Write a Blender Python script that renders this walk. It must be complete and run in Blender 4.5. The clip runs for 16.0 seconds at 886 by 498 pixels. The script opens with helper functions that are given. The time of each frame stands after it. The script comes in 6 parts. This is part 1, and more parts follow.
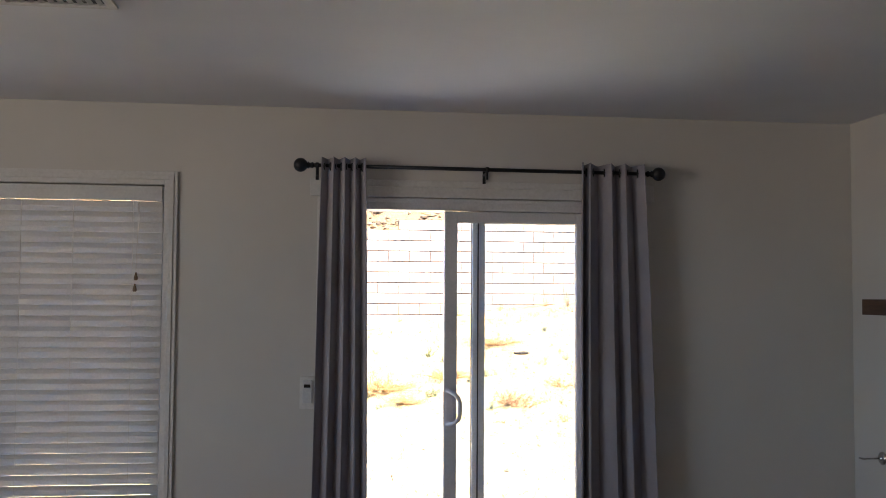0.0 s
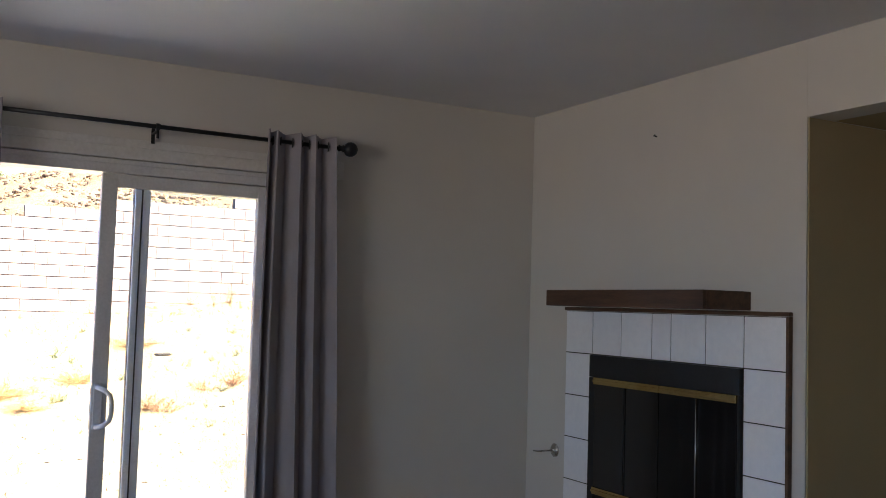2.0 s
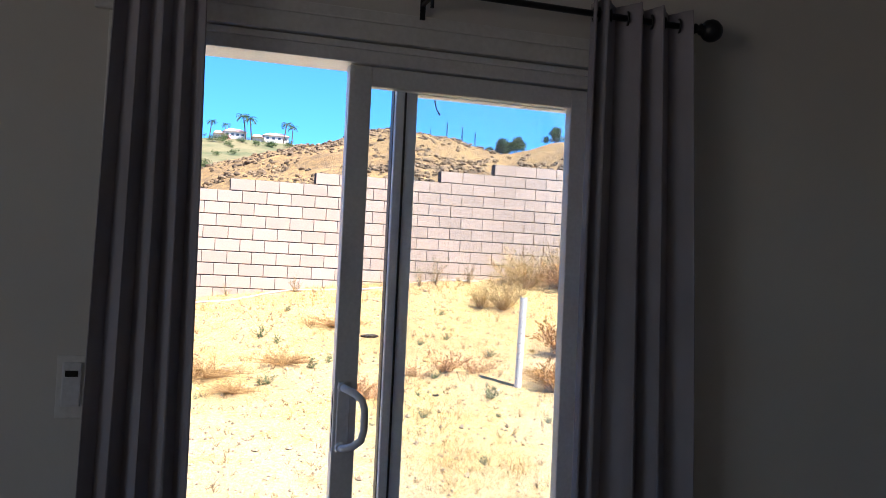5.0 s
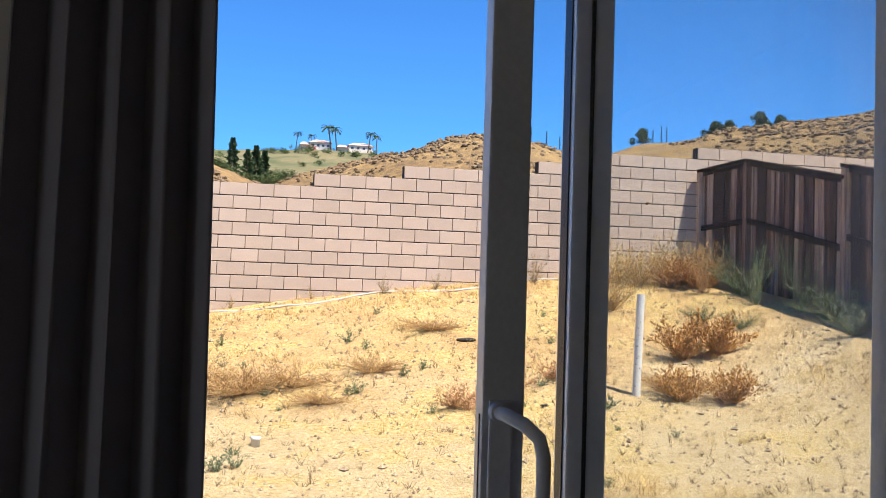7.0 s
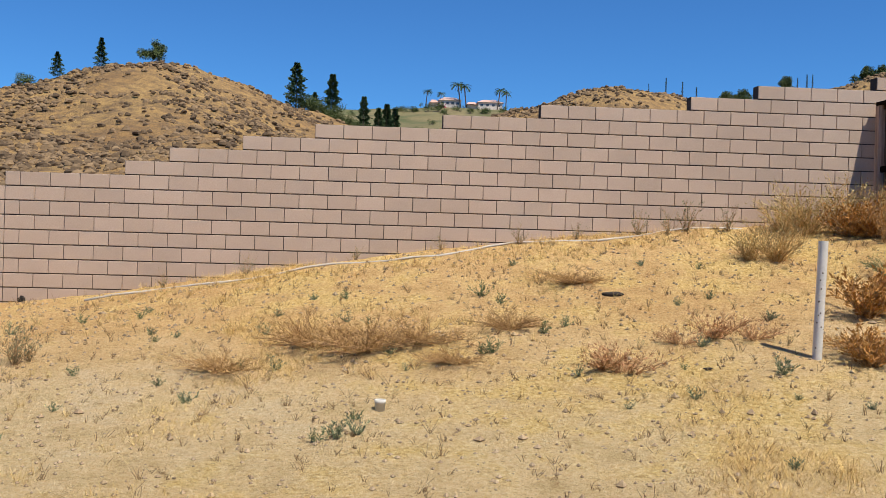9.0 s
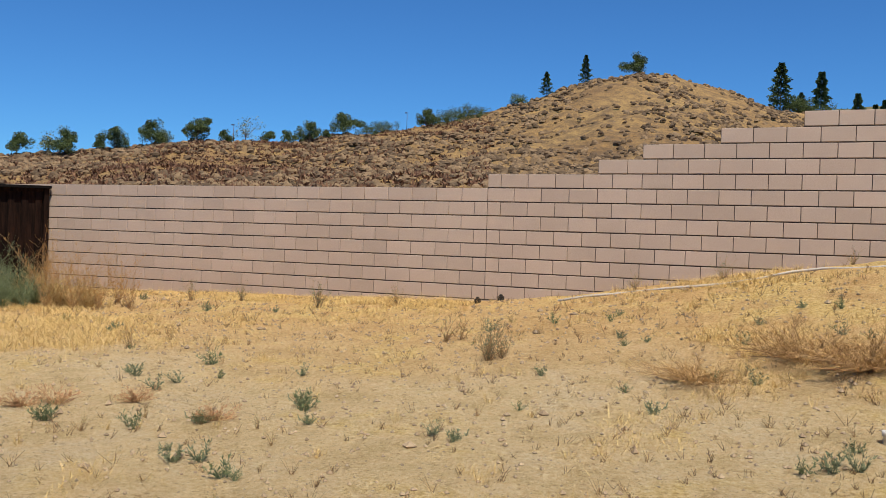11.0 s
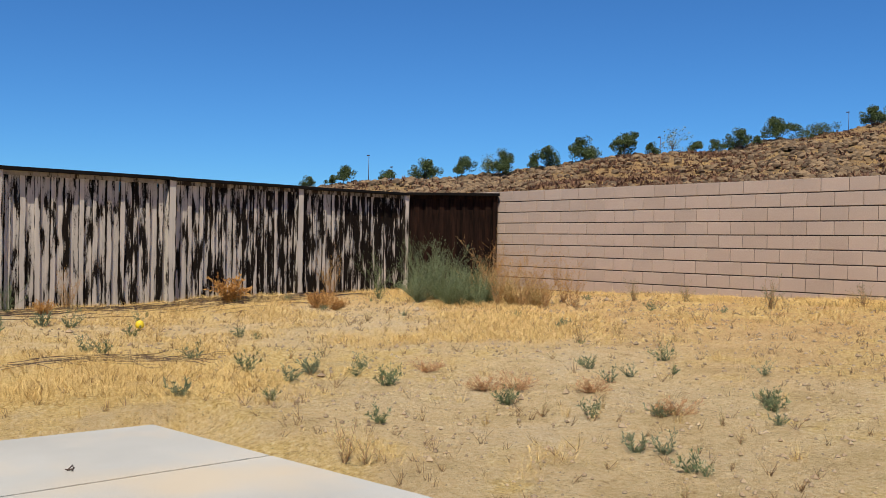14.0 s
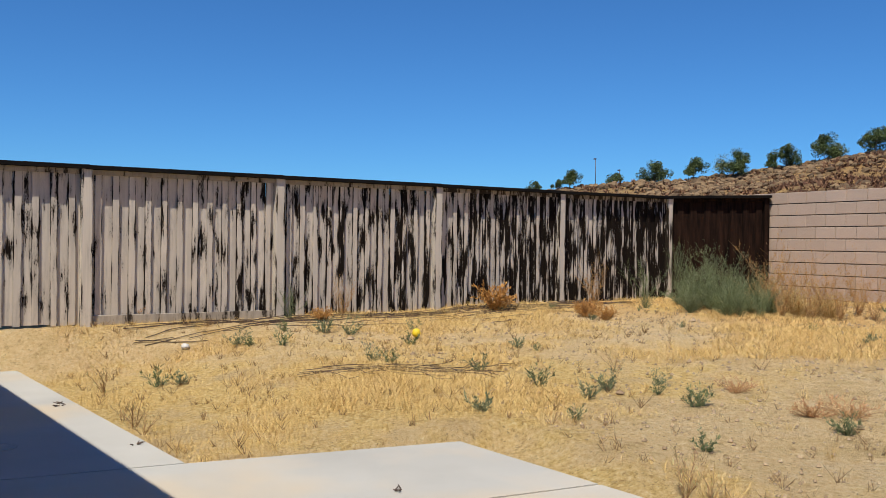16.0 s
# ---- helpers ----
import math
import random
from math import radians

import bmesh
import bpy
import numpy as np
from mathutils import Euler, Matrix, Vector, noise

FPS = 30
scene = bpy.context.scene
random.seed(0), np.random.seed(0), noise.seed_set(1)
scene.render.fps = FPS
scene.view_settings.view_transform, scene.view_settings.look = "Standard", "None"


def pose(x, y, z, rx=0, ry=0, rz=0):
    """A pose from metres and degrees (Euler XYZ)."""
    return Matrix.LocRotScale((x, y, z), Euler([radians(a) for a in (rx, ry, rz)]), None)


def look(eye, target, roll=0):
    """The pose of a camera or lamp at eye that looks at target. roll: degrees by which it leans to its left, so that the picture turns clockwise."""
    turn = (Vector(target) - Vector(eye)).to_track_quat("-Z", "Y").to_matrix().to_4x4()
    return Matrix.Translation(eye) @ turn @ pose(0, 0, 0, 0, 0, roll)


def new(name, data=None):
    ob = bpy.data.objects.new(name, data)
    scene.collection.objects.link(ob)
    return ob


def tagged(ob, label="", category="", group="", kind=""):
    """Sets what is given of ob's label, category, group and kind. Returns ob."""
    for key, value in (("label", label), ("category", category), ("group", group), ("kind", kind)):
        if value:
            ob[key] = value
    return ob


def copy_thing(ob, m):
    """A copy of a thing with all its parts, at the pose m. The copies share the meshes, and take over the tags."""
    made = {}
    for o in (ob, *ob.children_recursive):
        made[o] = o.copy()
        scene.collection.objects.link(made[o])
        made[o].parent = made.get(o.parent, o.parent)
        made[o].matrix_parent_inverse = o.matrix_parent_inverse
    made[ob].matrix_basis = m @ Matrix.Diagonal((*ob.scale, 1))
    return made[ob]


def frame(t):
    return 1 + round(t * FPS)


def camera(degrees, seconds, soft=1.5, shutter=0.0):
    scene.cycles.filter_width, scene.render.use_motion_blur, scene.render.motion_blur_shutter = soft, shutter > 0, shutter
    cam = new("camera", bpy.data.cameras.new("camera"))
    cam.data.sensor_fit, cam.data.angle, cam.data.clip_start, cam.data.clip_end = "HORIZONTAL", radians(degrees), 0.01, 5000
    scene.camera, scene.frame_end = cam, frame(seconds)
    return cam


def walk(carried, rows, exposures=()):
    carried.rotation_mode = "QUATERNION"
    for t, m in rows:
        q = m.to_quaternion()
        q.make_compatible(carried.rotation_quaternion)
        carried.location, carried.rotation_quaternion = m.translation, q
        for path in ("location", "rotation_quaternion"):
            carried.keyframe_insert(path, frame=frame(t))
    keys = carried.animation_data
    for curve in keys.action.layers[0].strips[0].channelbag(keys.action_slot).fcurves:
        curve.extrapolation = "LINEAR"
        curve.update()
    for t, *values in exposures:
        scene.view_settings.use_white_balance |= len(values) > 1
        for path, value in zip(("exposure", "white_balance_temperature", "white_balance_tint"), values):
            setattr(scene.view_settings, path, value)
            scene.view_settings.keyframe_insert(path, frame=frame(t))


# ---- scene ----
cam = camera(50.3, 16.0, soft=0.6)
PATH = [
    (0.0, (4.727, -18.139, -0.422), (4.97, -16.156, -0.326), 0.39),
    (0.5, (4.717, -17.979, -0.45), (5.205, -16.043, -0.341), 0.66),
    (1.0, (4.761, -17.863, -0.506), (5.424, -15.98, -0.383), 0.93),
    (1.5, (4.763, -17.754, -0.529), (5.575, -15.93, -0.405), 1.36),
    (2.0, (4.687, -17.596, -0.528), (5.643, -15.843, -0.405), 1.74),
    (2.5, (4.745, -17.395, -0.56), (5.725, -15.656, -0.439), 1.81),
    (3.0, (4.811, -17.119, -0.558), (5.786, -15.378, -0.433), 1.81),
    (3.5, (4.79, -16.859, -0.528), (5.753, -15.108, -0.432), 1.82),
    (4.0, (4.786, -16.617, -0.542), (5.719, -14.85, -0.452), 1.82),
    (4.5, (4.867, -16.309, -0.56), (5.7, -14.492, -0.473), 2.21),
    (5.0, (4.795, -15.997, -0.611), (5.397, -14.091, -0.534), 2.6),
    (5.2, (4.785, -15.88, -0.626), (5.305, -13.951, -0.538), 2.75),
    (7.4, (4.993, -14.498, -0.755), (5.414, -12.544, -0.674), 1.6),
    (8, (5.028, -14.124, -0.791), (5.438, -12.167, -0.792), 1.38),
    (8.5, (5.043, -13.863, -0.796), (5.439, -11.903, -0.799), 1.38),
    (9, (5.062, -13.599, -0.838), (5.221, -11.605, -0.851), 1.6),
    (9.5, (5.21, -13.41, -0.855), (4.968, -11.425, -0.88), 1.81),
    (9.7, (5.217, -13.352, -0.866), (4.88, -11.381, -0.892), 2),
    (11.8, (4.847, -12.549, -0.97), (3.875, -10.802, -1.007), 1.5),
    (12, (4.839, -12.531, -0.968), (3.839, -10.8, -1.01), 1.5),
    (12.5, (4.774, -12.461, -1.093), (3.599, -10.843, -1.121), 1.5),
    (13, (4.714, -12.504, -1.125), (3.402, -10.995, -1.15), 1.3),
    (13.5, (4.623, -12.551, -1.138), (3.221, -11.124, -1.16), 1.1),
    (14, (4.559, -12.616, -1.188), (3.042, -11.313, -1.203), 0.9),
    (14.5, (4.507, -12.659, -1.213), (2.891, -11.48, -1.222), 0.7),
    (15, (4.275, -12.751, -1.223), (2.568, -11.709, -1.23), 0.9),
    (15.5, (4.073, -12.867, -1.186), (2.297, -11.947, -1.198), 0.8),
    (16, (3.758, -12.887, -1.166), (1.981, -11.97, -1.178), 0.7),
]
# stops and white balance of the carried camera: open and cooler indoors, closed outdoors
STOPS = [(0, 2.95, 6150, 13), (1.5, 3.05, 6150, 13), (3.0, 3.0, 6100, 13), (3.6, 2.65, 6000, 12), (4.2, 2.3, 5950, 11), (4.6, 2.1, 5900, 12), (5.0, 1.78, 5850, 12), (5.3, 1.45, 5900, 12),
         (7.3, 1.05, 6300, 10), (8.4, 0.75, 6500, 10), (8.9, 0.3, 6500, 10), (12, 0.1, 6500, 10), (16, 0.12, 6500, 10)]
walk(cam, [(t, look(eye, target, roll)) for t, eye, target, roll in PATH], STOPS)

# ---- world and sun ----
SUN_TO = Vector((0.35, -0.42, 1.0)).normalized()      # towards the sun
SUN_EL = math.asin(SUN_TO.z)
SUN_AZ = math.atan2(SUN_TO.x, SUN_TO.y)
world = bpy.data.worlds.new("world")
scene.world = world
world.use_nodes = True
wn = world.node_tree
sky = wn.nodes.new("ShaderNodeTexSky")
sky.sky_type = 'NISHITA'
sky.sun_disc = False
sky.sun_elevation = SUN_EL
sky.sun_rotation = SUN_AZ
sky.altitude = 1500
sky.air_density = 1.0
sky.dust_density = 0.0
sky.ozone_density = 4.0
wn.nodes["Background"].inputs["Strength"].default_value = 0.085
tint = wn.nodes.new("ShaderNodeMix")
tint.data_type, tint.blend_type = 'RGBA', 'MULTIPLY'
tint.inputs["Factor"].default_value = 1.0
tint.inputs["B"].default_value = (0.39, 0.82, 1.23, 1)        # very clear dry air
wn.links.new(sky.outputs[0], tint.inputs["A"])
wn.links.new([o for o in tint.outputs if o.type == 'RGBA'][0], wn.nodes["Background"].inputs["Color"])
sun = new("sun", bpy.data.lights.new("sun", 'SUN'))
sun.data.energy = 5.0
sun.data.angle = radians(0.5)
sun.data.color = (1.0, 0.93, 0.79)
sun.matrix_world = look(SUN_TO * 60, (0, 0, 0))

# ---- measures ----
LIFT = 0.0                      # raises what is built while it is set: the house stands above the yard
FZ, CZ = -2.455, 0.128          # floor and ceiling of the room, before the lift
YI, YO = -13.42, -13.28         # inner and outer face of the garden wall of the house
XF = 7.499                      # fireplace wall
SLAB = -2.60                    # top of the patio slab
BL, BH = 0.4064, 0.2032         # wall block module


# ---- mesh helpers ----
def add_box(bm, x0, x1, y0, y1, z0, z1, bevel=0.0):
    v = [bm.verts.new(p) for p in ((x0, y0, z0), (x1, y0, z0), (x1, y1, z0), (x0, y1, z0), (x0, y0, z1), (x1, y0, z1), (x1, y1, z1), (x0, y1, z1))]
    f = [bm.faces.new([v[i] for i in q]) for q in ((0, 3, 2, 1), (4, 5, 6, 7), (0, 1, 5, 4), (1, 2, 6, 5), (2, 3, 7, 6), (3, 0, 4, 7))]
    if bevel:
        es = list({e for q in f for e in q.edges})
        bmesh.ops.bevel(bm, geom=es, offset=bevel, segments=2, affect='EDGES', profile=0.6)
    return v


def add_cyl(bm, a, b, r0, r1=None, n=12, caps=True):
    a, b = Vector(a), Vector(b)
    r1 = r0 if r1 is None else r1
    d = (b - a).normalized()
    u = d.orthogonal().normalized()
    w = d.cross(u)
    ring = []
    for c, r in ((a, r0), (b, r1)):
        ring.append([bm.verts.new(c + (u * math.cos(2 * math.pi * k / n) + w * math.sin(2 * math.pi * k / n)) * r) for k in range(n)])
    for k in range(n):
        f = bm.faces.new((ring[0][k], ring[0][(k + 1) % n], ring[1][(k + 1) % n], ring[1][k]))
        f.smooth = True
    if caps:
        bm.faces.new(ring[0][::-1])
        bm.faces.new(ring[1])


def add_lathe(bm, prof, m, n=20):
    """prof: (radius, height) pairs turned about z, then placed by m."""
    rings = []
    for r, z in prof:
        rings.append([bm.verts.new(m @ Vector((r * math.cos(2 * math.pi * k / n), r * math.sin(2 * math.pi * k / n), z))) for k in range(n)])
    for a, b in zip(rings, rings[1:]):
        for k in range(n):
            f = bm.faces.new((a[k], a[(k + 1) % n], b[(k + 1) % n], b[k]))
            f.smooth = True
    bm.faces.new(rings[0][::-1])
    bm.faces.new(rings[-1])


def add_tube(bm, pts, r, n=10):
    pts = [Vector(p) for p in pts]
    rings = []
    for i, p in enumerate(pts):
        d = (pts[min(i + 1, len(pts) - 1)] - pts[max(i - 1, 0)]).normalized()
        u = d.orthogonal().normalized() if i == 0 else (u - d * u.dot(d)).normalized()
        w = d.cross(u)
        rings.append([bm.verts.new(p + (u * math.cos(2 * math.pi * k / n) + w * math.sin(2 * math.pi * k / n)) * r) for k in range(n)])
    for a, b in zip(rings, rings[1:]):
        for k in range(n):
            f = bm.faces.new((a[k], a[(k + 1) % n], b[(k + 1) % n], b[k]))
            f.smooth = True
    bm.faces.new(rings[0][::-1])
    bm.faces.new(rings[-1])


def done(name, bm, material):
    bmesh.ops.recalc_face_normals(bm, faces=bm.faces)
    if LIFT:
        bmesh.ops.translate(bm, verts=bm.verts, vec=(0, 0, LIFT))
    me = bpy.data.meshes.new(name)
    bm.to_mesh(me)
    bm.free()
    me.materials.append(material)
    return me


def thing(name, bm, material, label="", category="", group="", kind=""):
    ob = new(name, done(name, bm, material))
    return tagged(ob, label, category, group, kind)


def part(name, bm, material, parent, label=""):
    ob = new(name, done(name, bm, material))
    ob.parent = parent
    ob.matrix_parent_inverse = parent.matrix_world.inverted()
    if label:
        ob["label"] = label
    return ob


def holder(name, at, label, category, group="", kind=""):
    ob = new(name)
    ob.empty_display_size = 0.1
    at = Vector(at) + Vector((0, 0, LIFT))
    ob.matrix_world = Matrix.Translation(at)
    ob.matrix_basis = Matrix.Translation(at)
    bpy.context.view_layer.update()
    return tagged(ob, label, category, group, kind)


def box_part(name, dims, material, parent, label="", bevel=0.0):
    bm = bmesh.new()
    add_box(bm, *dims, bevel=bevel)
    return part(name, bm, material, parent, label)


def box_thing(name, dims, material, label="", category="", kind="structure", bevel=0.0):
    bm = bmesh.new()
    add_box(bm, *dims, bevel=bevel)
    return thing(name, bm, material, label, category, "", kind)


# ---- materials ----
class Nodes:
    def __init__(self, name):
        self.mat = bpy.data.materials.new(name)
        self.mat.use_nodes = True
        self.t = self.mat.node_tree
        self.b = self.t.nodes["Principled BSDF"]

    def add(self, kind, **kw):
        n = self.t.nodes.new(kind)
        for k, v in kw.items():
            n.inputs[k.replace("_", " ")].default_value = v
        return n

    def link(self, a, b):
        self.t.links.new(a, b)

    def coords(self, world_space=True, stretch=(1, 1, 1)):
        if world_space:
            src = self.t.nodes.new("ShaderNodeNewGeometry").outputs["Position"]
        else:
            src = self.t.nodes.new("ShaderNodeTexCoord").outputs["Object"]
        m = self.t.nodes.new("ShaderNodeMapping")
        m.inputs["Scale"].default_value = stretch
        self.link(src, m.inputs["Vector"])
        return m.outputs["Vector"]

    def noise(self, vec, scale, detail=4.0, rough=0.55):
        n = self.add("ShaderNodeTexNoise", Scale=scale, Detail=detail, Roughness=rough)
        self.link(vec, n.inputs["Vector"])
        return n.outputs["Fac"]

    def ramp(self, fac, stops):
        r = self.t.nodes.new("ShaderNodeValToRGB")
        el = r.color_ramp.elements
        while len(el) < len(stops):
            el.new(0.5)
        for e, (p, c) in zip(el, stops):
            e.position = p
            e.color = (*c, 1) if not isinstance(c, float) else (c, c, c, 1)
        self.link(fac, r.inputs["Fac"])
        return r.outputs["Color"]

    def mix(self, fac, a, b, mode='MIX'):
        m = self.t.nodes.new("ShaderNodeMix")
        m.data_type = 'RGBA'
        m.blend_type = mode
        for sock, v in ((m.inputs["Factor"], fac), (m.inputs["A"], a), (m.inputs["B"], b)):
            if isinstance(v, tuple):
                sock.default_value = (*v, 1)
            elif isinstance(v, (int, float)):
                sock.default_value = v
            else:
                self.link(v, sock)
        return [o for o in m.outputs if o.type == 'RGBA'][0]

    def math(self, op, a, b=0.0, clamp=False):
        m = self.t.nodes.new("ShaderNodeMath")
        m.operation = op
        m.use_clamp = clamp
        for sock, v in ((m.inputs[0], a), (m.inputs[1], b)):
            if isinstance(v, (int, float)):
                sock.default_value = v
            else:
                self.link(v, sock)
        return m.outputs[0]

    def bump(self, height, strength, distance):
        b = self.add("ShaderNodeBump", Strength=strength, Distance=distance)
        self.link(height, b.inputs["Height"])
        self.link(b.outputs[0], self.b.inputs["Normal"])

    def finish(self, colour, rough=0.6, metal=0.0, spec=0.5):
        if isinstance(colour, tuple):
            self.b.inputs["Base Color"].default_value = (*colour, 1)
        else:
            self.link(colour, self.b.inputs["Base Color"])
        if isinstance(rough, float):
            self.b.inputs["Roughness"].default_value = rough
        else:
            self.link(rough, self.b.inputs["Roughness"])
        self.b.inputs["Metallic"].default_value = metal
        self.b.inputs["Specular IOR Level"].default_value = spec
        return self.mat


def surface(name, c1, c2, big, fine, rough=0.6, bump=0.2, dist=0.003, metal=0.0, stretch=(1, 1, 1), spec=0.4, world_space=True):
    n = Nodes(name)
    v = n.coords(world_space, stretch)
    a = n.noise(v, big, 4)
    b = n.noise(v, fine, 5)
    col = n.ramp(a, [(0.3, c1), (0.7, c2)])
    col = n.mix(0.22, col, n.ramp(b, [(0.3, 0.15), (0.7, 0.9)]), 'SOFT_LIGHT')
    n.bump(b, bump, dist)
    return n.finish(col, rough, metal, spec)


def painted_wall(name, c):
    n = Nodes(name)
    v = n.coords()
    blot = n.noise(v, 0.9, 5)
    grain = n.noise(v, 120, 3)
    dark = tuple(k * 0.9 for k in c)
    col = n.ramp(blot, [(0.3, dark), (0.7, c)])
    n.bump(n.mix(0.5, grain, n.noise(v, 38, 4)), 0.22, 0.003)
    return n.finish(col, 0.75, 0, 0.3)


M_WALL = painted_wall("wall_paint", (0.62, 0.59, 0.545))
M_TAN = painted_wall("tan_paint", (0.42, 0.34, 0.20))
M_CEIL = painted_wall("ceiling_paint", (0.76, 0.76, 0.77))
M_TRIM = surface("trim_paint", (0.60, 0.58, 0.55), (0.66, 0.64, 0.61), 3, 60, 0.45, 0.05)
M_VINYL = surface("vinyl", (0.56, 0.55, 0.55), (0.63, 0.62, 0.62), 4, 90, 0.35, 0.04)
M_ALU = surface("aluminium_strip", (0.60, 0.62, 0.66), (0.67, 0.69, 0.72), 6, 80, 0.4, 0.05, metal=0.3)
M_BLACK = surface("black_metal", (0.012, 0.012, 0.013), (0.02, 0.02, 0.022), 8, 90, 0.42, 0.05, metal=0.2)
M_CURTAIN = surface("grey_fabric", (0.27, 0.25, 0.27), (0.34, 0.315, 0.34), 3, 700, 0.9, 0.3, 0.001, spec=0.1)


def slat_material():
    """White vinyl that lets a little light through."""
    mat = surface("blind_slat", (0.60, 0.585, 0.56), (0.66, 0.645, 0.62), 5, 90, 0.45, 0.05)
    t = mat.node_tree
    thru = t.nodes.new("ShaderNodeBsdfTranslucent")
    thru.inputs["Color"].default_value = (0.92, 0.87, 0.80, 1)
    m = t.nodes.new("ShaderNodeMixShader")
    m.inputs[0].default_value = 0.05
    t.links.new(t.nodes["Principled BSDF"].outputs[0], m.inputs[1])
    t.links.new(thru.outputs[0], m.inputs[2])
    t.links.new(m.outputs[0], t.nodes["Material Output"].inputs["Surface"])
    return mat


M_BLIND = slat_material()
M_CORD = surface("cord", (0.5, 0.46, 0.4), (0.6, 0.56, 0.5), 9, 200, 0.8, 0.1)
M_TASSEL = surface("tassel_wood", (0.12, 0.07, 0.04), (0.2, 0.12, 0.06), 30, 200, 0.5, 0.1)
M_TILE = surface("white_tile", (0.80, 0.81, 0.84), (0.85, 0.86, 0.89), 2, 40, 0.16, 0.04)
M_GROUT = surface("dark_grout", (0.035, 0.03, 0.028), (0.06, 0.05, 0.045), 20, 120, 0.9, 0.2)
# black steel, also used where a shaded hollow is put in as colour
M_STEEL_HOLLOW = surface("black_steel_and_hollow", (0.008, 0.008, 0.008), (0.014, 0.014, 0.014), 8, 60, 0.45, 0.1)
M_BRASS = surface("brass", (0.55, 0.38, 0.13), (0.68, 0.5, 0.2), 10, 80, 0.25, 0.05, metal=1.0)
M_CHROME = surface("chrome", (0.5, 0.49, 0.47), (0.6, 0.59, 0.57), 10, 80, 0.22, 0.03, metal=1.0)
M_MANTEL = surface("stained_wood", (0.045, 0.022, 0.011), (0.11, 0.055, 0.028), 5, 45, 0.45, 0.25, 0.002, stretch=(6, 0.6, 6))
M_CARPET = surface("carpet", (0.3, 0.26, 0.21), (0.36, 0.31, 0.26), 3, 300, 0.95, 0.5, 0.004)
M_STUCCO = surface("stucco", (0.55, 0.47, 0.38), (0.6, 0.52, 0.43), 1, 90, 0.9, 0.5, 0.004)
M_ROOF = surface("roof_tile", (0.25, 0.13, 0.09), (0.35, 0.19, 0.13), 2, 30, 0.85, 0.4, 0.01)


def glass_mat(name, dirt):
    n = Nodes(name)
    n.t.nodes.remove(n.b)
    out = n.t.nodes["Material Output"]
    clear = n.add("ShaderNodeBsdfTransparent")
    clear.inputs["Color"].default_value = (0.99, 1.0, 1.0, 1)
    gloss = n.add("ShaderNodeBsdfGlossy", Roughness=0.02)
    fres = n.add("ShaderNodeFresnel", IOR=1.5)
    m = n.t.nodes.new("ShaderNodeMixShader")
    n.link(fres.outputs[0], m.inputs[0])
    n.link(clear.outputs[0], m.inputs[1])
    n.link(gloss.outputs[0], m.inputs[2])
    dust = n.add("ShaderNodeBsdfDiffuse")
    dust.inputs["Color"].default_value = (0.75, 0.72, 0.68, 1)
    thru = n.add("ShaderNodeBsdfTranslucent")
    thru.inputs["Color"].default_value = (0.8, 0.79, 0.77, 1)
    film = n.t.nodes.new("ShaderNodeMixShader")
    film.inputs[0].default_value = 0.7
    n.link(dust.outputs[0], film.inputs[1])
    n.link(thru.outputs[0], film.inputs[2])
    v = n.coords()
    spots = n.ramp(n.noise(v, 3.0, 6), [(0.35, dirt * 0.6), (0.7, dirt * 1.4)])
    m2 = n.t.nodes.new("ShaderNodeMixShader")
    n.link(spots, m2.inputs[0])
    n.link(m.outputs[0], m2.inputs[1])
    n.link(film.outputs[0], m2.inputs[2])
    n.link(m2.outputs[0], out.inputs["Surface"])
    return n.mat


M_GLASS = glass_mat("pane_glass", 0.008)
M_GLASS_DUSTY = glass_mat("dusty_pane_glass", 0.035)


def smoked_glass():
    n = Nodes("smoked_glass")
    v = n.coords()
    return n.finish(n.ramp(n.noise(v, 5, 5), [(0.3, (0.006, 0.006, 0.006)), (0.7, (0.012, 0.011, 0.010))]), 0.06, 0.0, 0.6)


M_SMOKED = smoked_glass()


def block_material(name, per_island):
    n = Nodes(name)
    v = n.coords()
    if per_island:
        rnd = n.t.nodes.new("ShaderNodeNewGeometry").outputs["Random Per Island"]
    else:
        rnd = n.t.nodes.new("ShaderNodeObjectInfo").outputs["Random"]
    base = n.ramp(rnd, [(0.0, (0.425, 0.325, 0.256)), (0.5, (0.455, 0.348, 0.275)), (1.0, (0.482, 0.368, 0.292))])
    wash = n.ramp(n.noise(v, 0.7, 5), [(0.3, 0.3), (0.7, 0.7)])
    grit = n.noise(v, 140, 4, 0.7)
    col = n.mix(0.24, base, wash, 'SOFT_LIGHT')
    col = n.mix(0.3, col, n.ramp(grit, [(0.3, 0.15), (0.7, 0.85)]), 'SOFT_LIGHT')
    n.bump(grit, 0.5, 0.004)
    return n.finish(col, 0.92, 0, 0.2)


M_BLOCK = block_material("split_block", False)
M_BLOCK_I = block_material("split_block_rest", True)
M_MORTAR = surface("mortar", (0.05, 0.037, 0.03), (0.085, 0.063, 0.05), 2, 80, 0.95, 0.5, 0.004)


